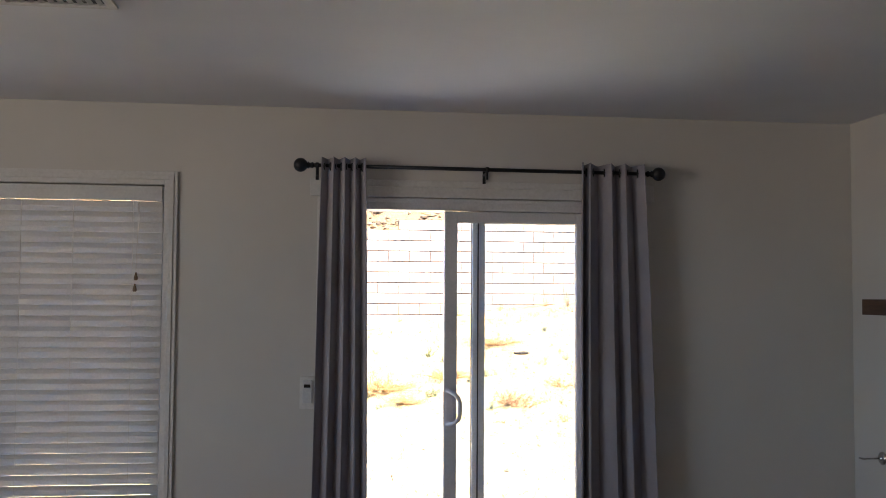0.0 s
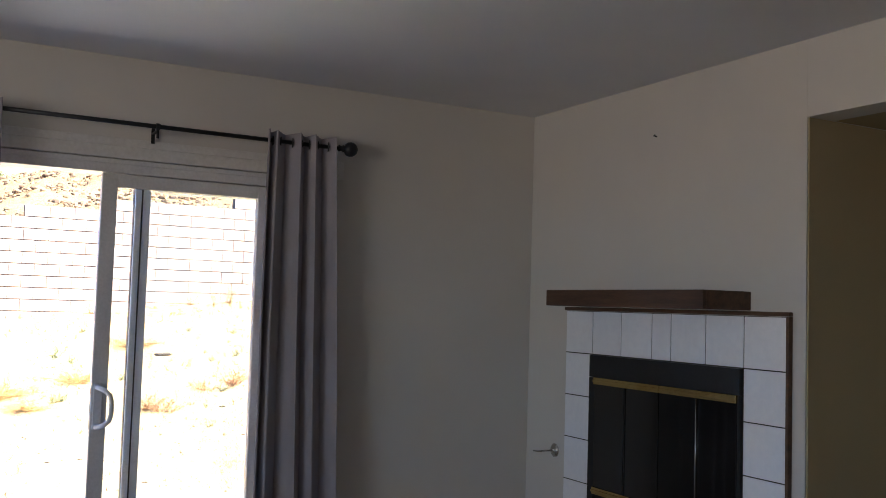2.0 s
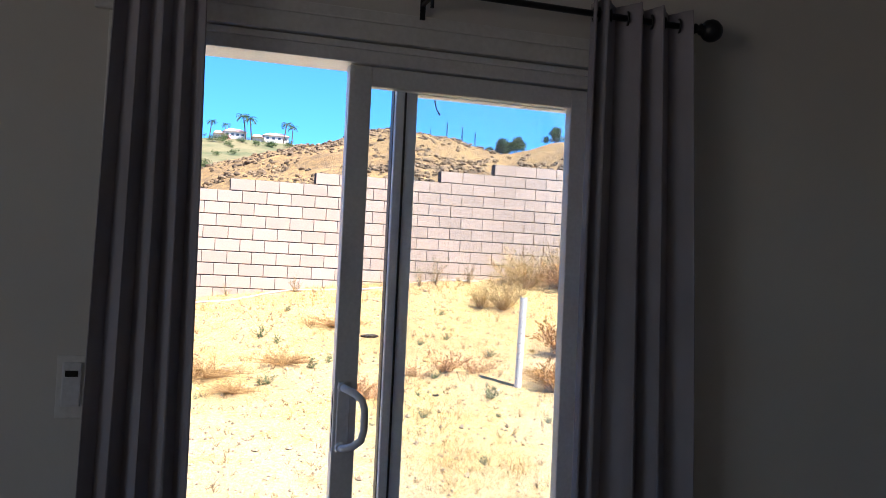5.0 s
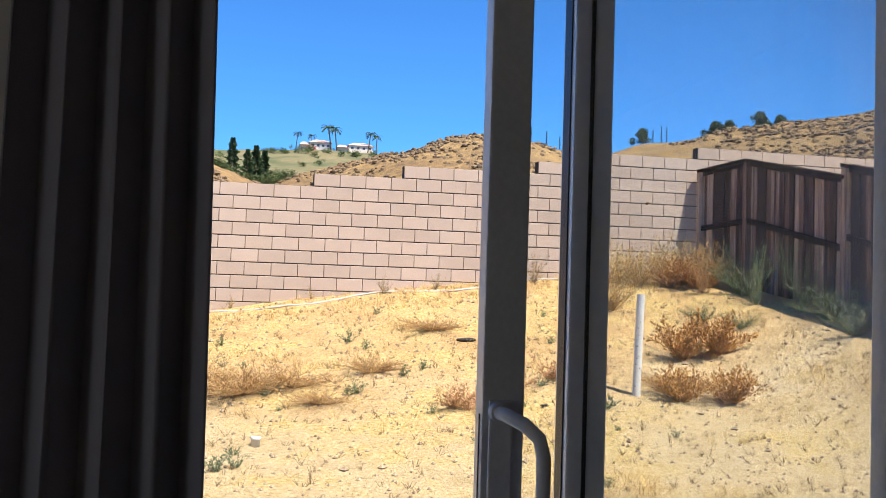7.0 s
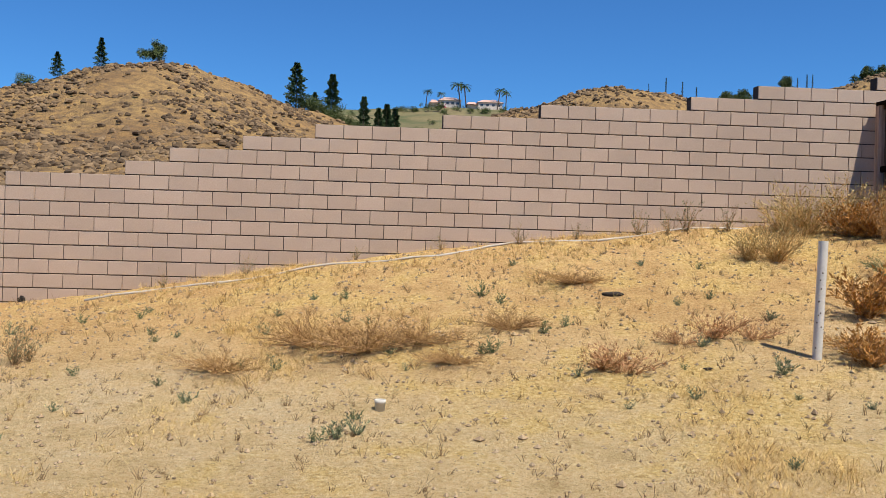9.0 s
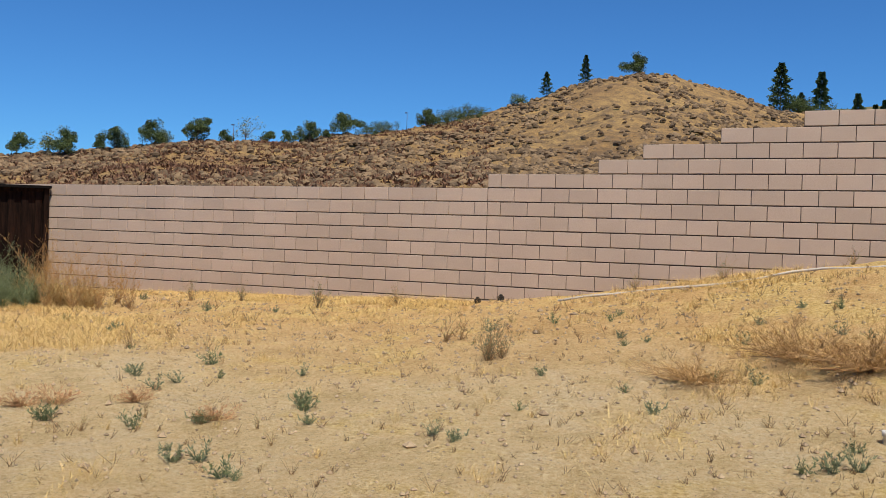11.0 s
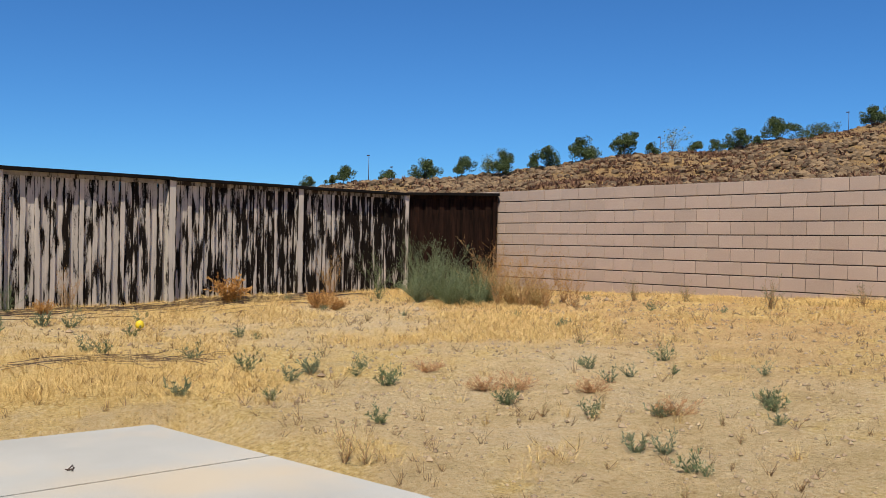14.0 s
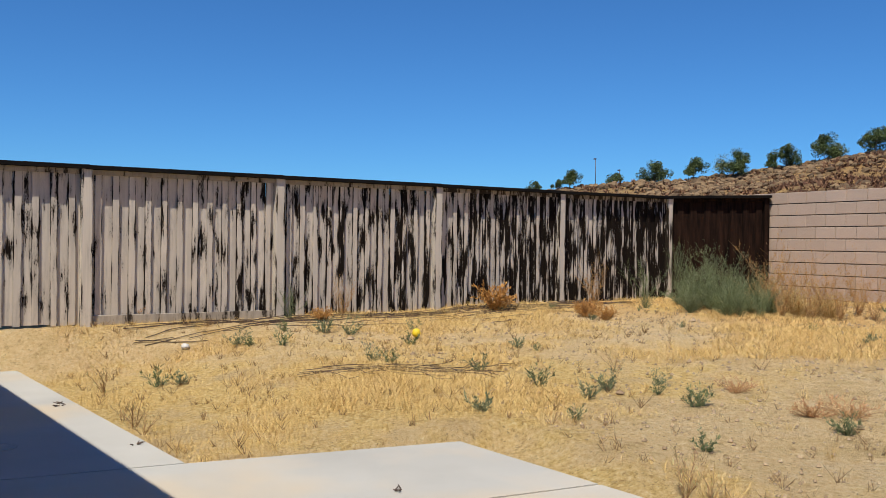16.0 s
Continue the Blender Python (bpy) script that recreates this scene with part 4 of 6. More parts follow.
def bushy(name, seed, stems, height, spread, leaves, leaf_len, leaf_w, stem_mat, leaf_mat, label, category, lean=0.6, twig=2, stem_r=0.004, droop=0.0):
    """A low plant: stems that fork and bend outward, with leaves along them."""
    rnd = random.Random(seed)
    st, lf = Soup(), Soup()
    for _ in range(stems):
        az = rnd.uniform(0, 2 * math.pi)
        out = rnd.uniform(0.05, 1.0) ** 0.7
        h = height * rnd.uniform(0.55, 1.0) * (1 - 0.35 * out)
        p = Vector((math.cos(az), math.sin(az), 0)) * spread * 0.12 * rnd.random() - Vector((0, 0, 0.02))
        d = Vector((math.cos(az) * out * lean, math.sin(az) * out * lean, 1)).normalized()
        nseg = 4
        length = h / max(d.z, 0.4)
        path = [p]
        for s in range(nseg):
            d = (d + Vector((rnd.uniform(-1, 1), rnd.uniform(-1, 1), rnd.uniform(-0.6, 0.5) - droop)) * 0.28 + Vector((math.cos(az), math.sin(az), 0)) * 0.16 * out * lean).normalized()
            q = path[-1] + d * length / nseg
            q.z = max(q.z, 0.004)
            r = stem_r * (1 - s / nseg * 0.7)
            st.tube(path[-1], q, r, r * 0.75)
            for _t in range(twig):
                b = path[-1].lerp(q, rnd.random())
                dd = (d + Vector((rnd.uniform(-1, 1), rnd.uniform(-1, 1), rnd.uniform(-0.3, 0.8)))).normalized()
                e = b + dd * length * rnd.uniform(0.12, 0.3)
                e.z = max(e.z, 0.004)
                st.tube(b, e, r * 0.6, r * 0.3)
                for _l in range(leaves // (stems * nseg * max(twig, 1)) + 1):
                    c = b.lerp(e, rnd.random())
                    ld = (dd + Vector((rnd.uniform(-1, 1), rnd.uniform(-1, 1), rnd.uniform(-0.5, 1))) * 0.9).normalized()
                    lf.leaf(c, ld, leaf_len * rnd.uniform(0.6, 1.3), leaf_w * rnd.uniform(0.7, 1.3), rnd)
            path.append(q)
    root = new(name)
    root.empty_display_size = 0.1
    tagged(root, label, category)
    child("woody_growth", st.mesh("woody_growth", stem_mat), root)
    if leaves:
        child("foliage", lf.mesh("foliage", leaf_mat), root)
    return root


def put(base, x, y, scale=1.0, turn=0.0, sink=0.0, sz=None, group=""):
    m = Matrix.Translation((x, y, rough_ground(x, y) - sink)) @ Euler((0, 0, turn)).to_matrix().to_4x4() @ Matrix.Diagonal((scale, scale, sz or scale, 1))
    ob = copy_thing(base, m)
    if group:
        ob["group"] = group
    return ob


def discard(base):
    for o in (*base.children_recursive, base):
        bpy.data.objects.remove(o)


R = random.Random(41)
weeds = [bushy("green_weed", 10 + k, 7, 0.22, 0.1, 190, 0.035, 0.008, M_GREY, M_GREY if k < 2 else M_GREEN, "small grey-green weed in the dry soil", "weed", 0.75, 2, 0.003) for k in range(4)]
stalks = [bushy("dry_weed", 30 + k, 5, 0.24, 0.06, 40, 0.02, 0.006, M_STEM, M_DRYLEAF, "thin dried brown weed stalk", "weed", 0.35, 3, 0.0028) for k in range(3)]
dry = [bushy("dry_bush", 50 + k, 60, 0.34, 0.5, 2200, 0.05, 0.004, M_STEM, M_DRYBUSH, "collapsed straw-brown dry bush", "bush", 2.4, 4, 0.004, 0.1) for k in range(2)]
rust = [bushy("rust_bush", 60 + k, 34, 0.42, 0.3, 1400, 0.04, 0.015, M_STEM, M_RUST, "rust-orange dried bush on bare soil", "bush", 0.9, 3, 0.004) for k in range(2)]
redb = [bushy("red_weed", 70 + k, 22, 0.26, 0.35, 300, 0.03, 0.009, M_STEM, M_RED, "low reddish dried weed", "weed", 1.8, 3, 0.003) for k in range(2)]
tall = [bushy("tall_shrub", 80 + k, 30, 0.95, 0.5, 1900, 0.048, 0.010, M_GREEN, M_GREY if k == 0 else M_GREEN, "tall grey-green feathery shrub", "shrub", 0.95, 6, 0.0042) for k in range(3)]
wisp = [bushy("wispy_shrub", 180 + k, 11, 1.25, 0.3, 900, 0.035, 0.006, (M_GREEN, M_STEM)[k], (M_GREY, M_RUST)[k], ("tall thin blue-green feathery weed", "tall thin rust-brown dried weed")[k], "shrub", 0.55, 6, 0.0035) for k in range(2)]
pale = [bushy("pale_shrub", 90 + k, 40, 0.8, 0.6, 1500, 0.03, 0.011, M_DRYBUSH, M_DRYLEAF, "pale dry seed-covered shrub", "shrub", 0.9, 4, 0.005) for k in range(2)]
thin = [bushy("thin_shrub", 96 + k, 12, 0.55, 0.2, 170, 0.03, 0.008, M_STEM, M_GREY, "thin wispy green shrub at the wall", "shrub", 0.45, 3, 0.004) for k in range(2)]

# measured plants
for k, (x, y, s) in enumerate(((4.86, -6.3, 1.25), (5.02, -6.25, 1.1), (4.7, -6.35, 0.9), (-1.08, -4.88, 1.3), (-1.38, -5.64, 1.2), (0.08, -4.98, 0.9), (0.74, -5.99, 1.3), (0.62, -5.8, 1.0),
                             (0.69, -7.57, 1.15), (0.86, -7.5, 1.1), (1.22, -7.73, 1.1), (-0.16, -7.05, 1.1), (0.2, -6.7, 0.9), (-0.89, -5.64, 0.9), (-2.1, -7.55, 1.15), (-2.6, -7.5, 0.9),
                             (-3.05, -7.7, 1.1), (-2.95, -7.2, 1.0), (-0.93, -7.21, 1.0), (-5.85, -11.1, 1.5), (-5.7, -10.9, 1.2), (-7.0, -9.99, 1.4), (-6.8, -9.9, 1.2), (-3.37, -8.22, 1.5),
                             (-2.65, -9.21, 1.4), (-5.09, -9.11, 1.3), (-4.9, -9.0, 1.1), (-2.11, -7.48, 1.3), (-2.8, -8.1, 1.3), (-2.99, -7.75, 1.4), (-1.08, -8.37, 1.1), (-0.91, -7.2, 1.2),
                             (-7.17, -8.86, 1.7), (-7.0, -8.6, 1.5), (-7.4, -9.3, 1.2), (-6.5, -9.6, 1.3), (-5.2, -7.3, 1.2), (-4.3, -8.3, 1.3), (-6.1, -8.2, 1.2), (6.43, -2.45, 1.3), (8.88, -5.25, 1.5))):
    put(weeds[k % 4], x, y, s * 0.82, R.uniform(0, 6.2), group="weeds in the yard")
for x, y, s in ((-0.39, -9.16, 1.6), (-0.25, -9.1, 1.3), (-4.02, -11.62, 1.5), (-4.3, -11.66, 1.2), (-3.7, -11.6, 1.2), (0.77, -3.09, 2.0), (0.9, -3.0, 1.6), (-2.4, -4.6, 1.5), (-1.6, -4.3, 1.3), (-5.9, -11.6, 1.9), (-3.6, -7.2, 1.4)):
    put(stalks[R.randrange(3)], x, y, s, R.uniform(0, 6.2), group="dried stalks")
for x, y, s, sz in ((5.07, -4.05, 1.45, 1.25), (4.55, -3.75, 1.5, 1.3), (5.6, -3.9, 1.3, 1.0), (3.71, -4.44, 1.1, 0.8), (7.57, -2.17, 1.05, 0.75), (6.59, -3.7, 0.9, 0.9), (9.9, -4.7, 1.0, 0.8), (5.9, -4.6, 0.8, 0.6)):
    put(dry[R.randrange(2)], x, y, s, R.uniform(0, 6.2), sz=sz, group="dry bushes")
for x, y, s in ((7.48, -5.08, 1.5), (7.3, -4.95, 1.2), (8.61, -4.22, 1.5), (9.0, -4.3, 1.2), (8.2, -4.35, 1.0), (-1.2, -6.8, 0.9), (-0.7, -6.4, 0.8), (-1.4, -7.0, 0.8), (0.3, -6.6, 0.8), (-2.3, -6.9, 0.8)):
    put(redb[R.randrange(2)], x, y, s, R.uniform(0, 6.2), group="red weeds")
for x, y, s in ((10.44, -3.86, 1.5), (10.9, -3.9, 1.6), (9.8, -5.1, 1.2), (10.3, -5.3, 1.2), (-8.2, -5.82, 1.25), (-7.3, -4.87, 0.75), (-6.9, -4.8, 0.6), (-7.6, -4.59, 0.7), (-8.3, -10.9, 0.6), (-8.0, -8.6, 0.6), (12.0, -1.2, 1.7), (11.7, -1.0, 1.4), (12.4, -5.6, 1.3)):
    put(rust[R.randrange(2)], x, y, s, R.uniform(0, 6.2), group="rust bushes")
for k, (x, y, s) in enumerate(((-7.25, -2.55, 1.0), (-6.75, -2.75, 0.95), (-6.3, -2.65, 0.85), (-7.6, -2.3, 0.95), (-6.0, -2.6, 0.75), (-7.0, -2.2, 1.0), (-6.55, -2.2, 0.9), (-7.9, -2.6, 0.8), (-6.35, -3.1, 0.7), (-7.1, -3.1, 0.75), (12.35, -2.0, 1.15), (12.5, -3.9, 1.2), (12.3, -4.7, 1.0), (11.2, -2.9, 0.7), (11.5, -3.4, 0.65))):
    put(tall[k % 3], x, y, s * 0.76, R.uniform(0, 6.2), sz=s * R.uniform(0.5, 0.85), group="tall shrubs")
for x, y, s in ((-5.6, -2.5, 0.8), (-5.2, -2.4, 0.7), (-6.7, -2.0, 0.9), (10.34, -1.78, 1.0), (10.0, -1.7, 0.7), (11.2, -0.8, 1.25), (11.8, -0.7, 1.3), (12.3, -1.0, 1.1), (10.9, -0.6, 0.9)):
    put(pale[R.randrange(2)], x, y, s, R.uniform(0, 6.2), group="pale shrubs")
for x, y, s in ((1.59, -3.92, 0.95), (1.7, -3.8, 0.8), (1.5, -3.7, 0.75), (-2.05, -1.2, 1.0), (-1.0, -0.8, 0.7), (2.3, -0.5, 0.6), (3.4, -0.4, 0.7), (4.9, -0.3, 0.5), (7.2, -0.35, 0.7), (8.0, -0.4, 0.6), (8.9, -0.35, 0.9), (9.6, -0.4, 1.1), (10.2, -0.45, 0.9), (6.1, -0.3, 0.5), (-3.6, -0.9, 0.7), (-4.4, -1.1, 0.8), (9.3, -0.5, 0.9)):
    put(thin[R.randrange(2)], x, y, s, R.uniform(0, 6.2), group="thin shrubs")
for x, y, s, k in ((-7.6, -2.7, 1.0, 0), (-7.2, -2.9, 1.05, 0), (-6.9, -2.5, 0.9, 0), (-6.2, -3.0, 0.75, 0), (-5.7, -2.7, 0.8, 1), (-5.3, -2.6, 0.75, 1), (-6.6, -2.0, 1.0, 1), (-6.0, -2.2, 0.9, 1), (-4.9, -2.5, 0.65, 1), (-7.9, -3.3, 0.8, 0), (-8.3, -8.2, 0.55, 1), (-8.15, -9.0, 0.5, 0), (-8.4, -3.9, 0.7, 1), (-7.4, -2.4, 0.95, 0), (-6.5, -2.9, 0.8, 0), (-7.0, -3.2, 0.8, 0), (-5.9, -2.9, 0.6, 0), (-5.5, -2.2, 0.85, 1), (-5.1, -1.9, 0.8, 1), (-4.6, -2.2, 0.6, 1), (12.2, -2.6, 0.9, 0), (12.45, -3.3, 1.0, 0), (11.9, -1.6, 0.8, 1)):
    put(wisp[k], x, y, s, R.uniform(0, 6.2), group="wispy weeds")
# more of the same small growth over the yard
for k in range(170):
    x, y = R.uniform(-8.2, 9.5), R.uniform(-9.0, -1.2)
    if y < -6 and 2.6 < x < 8:
        y += 3
    b = weeds[R.randrange(4)] if R.random() < 0.4 else stalks[R.randrange(3)]
    put(b, x, y, R.uniform(0.4, 0.9), R.uniform(0, 6.2), group="weeds in the yard")
for b in (*weeds, *stalks, *dry, *rust, *redb, *tall, *wisp, *pale, *thin):
    discard(b)

# ---- dry grass and litter ----
gr = Soup()
G2 = random.Random(7)
count = 0
while count < 230000:
    x, y = G2.uniform(-9.3, 12.5), G2.uniform(-12.3, -0.1)
    if x > -2.45 and y < -9.1:
        continue
    if x <= -2.3 and y < -11.45 + 0.146 * (x + 2.3) - 0.0:
        continue
    d = noise.fractal(Vector((x * 0.42, y * 0.42, 9.1)), 0.8, 2.0, 3) + 0.5 * noise.noise(Vector((x * 2.2, y * 2.2, 4)))
    near_foot = 1.0 if y > -0.9 else 0.0
    if d + 0.5 * near_foot + 0.35 * (x < -2) - 0.18 * (x > 1.5) - 0.48 * bare(x, y) < G2.uniform(0.08, 0.62):
        continue
    z = rough_ground(x, y)
    tuft = G2.choice((1, 2, 3, 5))
    for _ in range(tuft):
        px, py = x + G2.gauss(0, 0.025), y + G2.gauss(0, 0.025)
        h = G2.uniform(0.012, 0.055) * (1.0 + 0.9 * max(0.0, min(d, 0.8))) * (1.8 if G2.random() < 0.06 else 1)
        a = G2.uniform(0, 6.28)
        lx, ly = math.cos(a) * h * G2.uniform(0.3, 2.4), math.sin(a) * h * G2.uniform(0.3, 2.4)
        w = G2.uniform(0.0013, 0.0028)
        k = len(gr.v)
        gr.v += [(px - ly * 0 - w * math.sin(a), py + w * math.cos(a), z - 0.01), (px + w * math.sin(a), py - w * math.cos(a), z - 0.01), (px + lx, py + ly, z + h)]
        gr.f.append((k, k + 1, k + 2))
        count += 1
tagged(new("dry_grass", gr.mesh("dry_grass", M_STRAW)), "short dry straw-coloured grass", "grass", kind="stuff")
# longer tussocks along the top of the bank and the wall foot
gr = Soup()
for _ in range(420):
    if G2.random() < 0.6:
        x = G2.uniform(1.5, 11.5)
        y = G2.uniform(-1.2, -0.15)
    else:
        x, y = G2.uniform(-9, 11), G2.uniform(-8, -0.2)
    z = rough_ground(x, y)
    for _b in range(26):
        a = G2.uniform(0, 6.28)
        h = G2.uniform(0.04, 0.14)
        o = G2.uniform(0.0, 0.06)
        px, py = x + math.cos(a) * o, y + math.sin(a) * o
        w = 0.0018
        k = len(gr.v)
        gr.v += [(px - w * math.sin(a), py + w * math.cos(a), z - 0.01), (px + w * math.sin(a), py - w * math.cos(a), z - 0.01), (px + math.cos(a) * h * 0.55, py + math.sin(a) * h * 0.55, z + h)]
        gr.f.append((k, k + 1, k + 2))
tagged(new("grass_tussocks", gr.mesh("grass_tussocks", M_STRAW)), "longer dry yellow grass tussocks", "grass", kind="stuff")

st = Soup()
for _ in range(3400):
    x, y = G2.uniform(-9, 12.0), G2.uniform(-11.8, -0.3)
    if (x > -2.45 and y < -9.2) or (x <= -2.3 and y < -11.5 + 0.146 * (x + 2.3)):
        continue
    z = rough_ground(x, y)
    if G2.random() < 0.45 * bare(x, y):
        continue
    big = 1.8 if G2.random() < 0.12 else 1.0
    for _b in range(G2.randint(3, 8)):
        a = G2.uniform(0, 6.28)
        h = G2.uniform(0.02, 0.07) * big
        o = G2.uniform(0.2, 1.1) * h
        b = Vector((x + G2.gauss(0, 0.012), y + G2.gauss(0, 0.012), z - 0.005))
        st.tube(b, b + Vector((math.cos(a) * o, math.sin(a) * o, h)), 0.0026, 0.0012)
tagged(new("dead_stalks", st.mesh("dead_stalks", leafy("dead_stalk", (0.13, 0.075, 0.035), (0.34, 0.215, 0.10)))), "short dead brown weed stalks over the soil", "weed", kind="stuff")
st = Soup()
for _ in range(7000):
    x, y = G2.uniform(-9, 12.5), G2.uniform(-9.0, -0.3)
    r = G2.uniform(0.006, 0.026) * (2.0 if G2.random() < 0.03 else 1)
    z = rough_ground(x, y) + r * 0.2
    k = len(st.v)
    for dx, dy, dz in ((1, 0, 0), (0, 1, 0), (-1, 0, 0), (0, -1, 0), (0, 0, 0.8), (0, 0, -0.8)):
        j = G2.uniform(0.6, 1.3)
        st.v.append((x + dx * r * j, y + dy * r * j, z + dz * r * j))
    for a, b in ((0, 1), (1, 2), (2, 3), (3, 0)):
        st.f += [(k + a, k + b, k + 4), (k + b, k + a, k + 5)]
tagged(new("pebbles", st.mesh("pebbles", surface("pebble", (0.24, 0.165, 0.10), (0.44, 0.33, 0.21), 3, 40, 0.9, 0.3))), "small stones and clods on the soil", "stone", kind="stuff")

# ---- block wall ----
STEPS = (0, 4, 5.5, 8, 10.5, 15, 18.5, 24, 26.5, 31, 44)      # in blocks from the joint, each one course higher
X_LEFT, X_RIGHT = -36.0, 60.0


def top_row(xb):
    """Number of the highest course at xb blocks from the joint."""
    r = -1
    for i, s in enumerate(STEPS):
        if xb >= s - 0.01:
            r = i
    return r


wallb = new("block_wall")
tagged(wallb, "stepped tan concrete block garden wall", "wall", kind="structure")
core = bmesh.new()
edges = [X_LEFT, *STEPS, X_RIGHT]
for i, (a, b) in enumerate(zip(edges, edges[1:])):
    gap = 0.004 if i == 0 else 0.0
    add_box(core, a * BL, b * BL - gap, 0.014, 0.19, -2.6, (i - 1) * BH - 0.004)
part("mortar_core", core, M_MORTAR, wallb)
BLOCKS = {}


def block_mesh(w):
    key = round(w, 2)
    if key not in BLOCKS:
        bm = bmesh.new()
        add_box(bm, 0.004, w * BL - 0.005, 0.0, 0.2, -BH + 0.0085, -0.0075)
        fr = [e for e in bm.edges if all(v.co.y < 0.01 for v in e.verts)]
        bmesh.ops.bevel(bm, geom=fr, offset=0.004, segments=1, affect='EDGES')
        BLOCKS[key] = done("block", bm, M_BLOCK)
    return BLOCKS[key]


cells = []
for row in range(10, -13, -1):
    start = X_LEFT if row < 0 else STEPS[row]
    off = 0.5 if row % 2 == 0 else 0.0
    bounds = [start]
    b = math.floor(start) + off
    while b <= start + 0.01:
        b += 1
    cuts = []
    while b < X_RIGHT:
        cuts.append(b)
        b += 1
    if row < 0 and 0.0 not in cuts:
        cuts = sorted(cuts + [0.0])
    bounds += cuts
    for a, c in zip(bounds, bounds[1:]):
        xm = (a + c) / 2 * BL
        if row * BH < ground_z(max(min(xm, 18), -14), -0.1) - 0.12:
            continue
        cells.append((a, c, row))
near = [c for c in cells if -0.9 < c[0] * BL < 9.4][:300]
near_set = set(near)
rest = Soup()
WR = random.Random(5)


for a, c, row in cells:
    dy = WR.uniform(-0.0025, 0.0025)
    if (a, c, row) not in near_set:
        x0, x1, z0, z1 = a * BL + 0.004, c * BL - 0.005, (row - 1) * BH + 0.0085, row * BH - 0.0075
        k = len(rest.v)
        e = 0.004
        rest.v += [(x0 + e, dy, z0 + e), (x1 - e, dy, z0 + e), (x1 - e, dy, z1 - e), (x0 + e, dy, z1 - e), (x0, dy + e, z0), (x1, dy + e, z0), (x1, dy + e, z1), (x0, dy + e, z1),
                   (x0, 0.2, z0), (x1, 0.2, z0), (x1, 0.2, z1), (x0, 0.2, z1)]
        rest.f += [(k, k + 1, k + 2, k + 3)] + [(k + i + 4, k + (i + 1) % 4 + 4, k + (i + 1) % 4, k + i) for i in range(4)]
        rest.f += [(k + i + 8, k + (i + 1) % 4 + 8, k + (i + 1) % 4 + 4, k + i + 4) for i in range(4)]
rb = child("block_rest", rest.mesh("block_rest", M_BLOCK_I), wallb)
rb["kind"] = "stuff"

# ---- fences ----
FT, FB = -0.315, -2.10


def fence_board_mesh(w, h, mat, seed):
    rnd = random.Random(seed)
    bm = bmesh.new()
    n = 4
    rows = []
    for j in range(n + 1):
        z = h * j / n
        dx, dy = rnd.uniform(-0.003, 0.003), rnd.uniform(-0.002, 0.002)
        rows.append([bm.verts.new((x + dx, y + dy, z)) for x, y in ((-w / 2, 0), (w / 2, 0), (w / 2, 0.017), (-w / 2, 0.017))])
    for a, b in zip(rows, rows[1:]):
        for k in range(4):
            bm.faces.new((a[k], a[(k + 1) % 4], b[(k + 1) % 4], b[k]))
    bm.faces.new(rows[0][::-1])
    bm.faces.new(rows[-1])
    return done("board", bm, mat)


def span(fence, a, b, za, zb, base_a, base_b, boards, rail_mat, cap_mat, seed, width=0.1, cap=True, mid=False, kick=False):
    """One bay of boards between two posts; its face looks to the right of the way from a to b."""
    a, b = Vector(a), Vector(b)
    d = (b - a)
    length = d.length
    d = d.normalized()
    ang = math.atan2(d.y, d.x)
    rnd = random.Random(seed)
    n = round(length / width)
    for k in range(n):
        u = (k + 0.5) / n
        p = a.lerp(b, u)
        top = za + (zb - za) * u
        bot = base_a + (base_b - base_a) * u
        h = top - bot - 0.03
        me = boards[rnd.randrange(len(boards))]
        o = new("board", me)
        o.parent = fence
        depth = 0.0 if k % 2 else 0.024
        bot -= 0.14
        h += 0.14
        o.matrix_basis = Matrix.Translation((p.x, p.y, bot + rnd.uniform(-0.01, 0.02))) @ Euler((0, rnd.uniform(-0.006, 0.006), ang)).to_matrix().to_4x4() @ Matrix.Translation((0, depth, 0)) @ Matrix.Diagonal((rnd.uniform(0.74, 0.86) if k % 2 else rnd.uniform(1.45, 1.6), 1, h / 1.0, 1))

    def beam(name, off0, off1, dz0, dz1, mat, at="top", ext=0.0):
        bm = bmesh.new()
        x0, x1 = -ext, length + ext
        za2, zb2 = (za, zb) if at == "top" else (base_a, base_b)
        v = []
        for x, z in ((x0, za2), (x1, zb2)):
            for y, dz in ((off0, dz0), (off1, dz0), (off1, dz1), (off0, dz1)):
                v.append(bm.verts.new((x, y, z + dz)))
        for q in ((0, 1, 2, 3), (7, 6, 5, 4), (0, 4, 5, 1), (1, 5, 6, 2), (2, 6, 7, 3), (3, 7, 4, 0)):
            bm.faces.new([v[i] for i in q])
        bmesh.ops.bevel(bm, geom=bm.edges[:], offset=0.004, segments=1, affect='EDGES')
        o = new(name, done(name, bm, mat))
        o.parent = fence
        o.matrix_basis = Matrix.Translation((a.x, a.y, 0)) @ Euler((0, 0, ang)).to_matrix().to_4x4()

    beam("rail", -0.024, -0.002, -0.085, -0.012, rail_mat)
    beam("back_rail", 0.043, 0.077, -0.35, -0.26, rail_mat)
    if cap:
        beam("cap", -0.105, 0.082, -0.026, 0.024, cap_mat, ext=0.02)
    if mid:
        beam("rail", -0.045, -0.002, 1.13, 1.22, rail_mat, "base")
    if kick:
        beam("kick_board", -0.02, -0.002, -0.2, -0.035, rail_mat, "base")


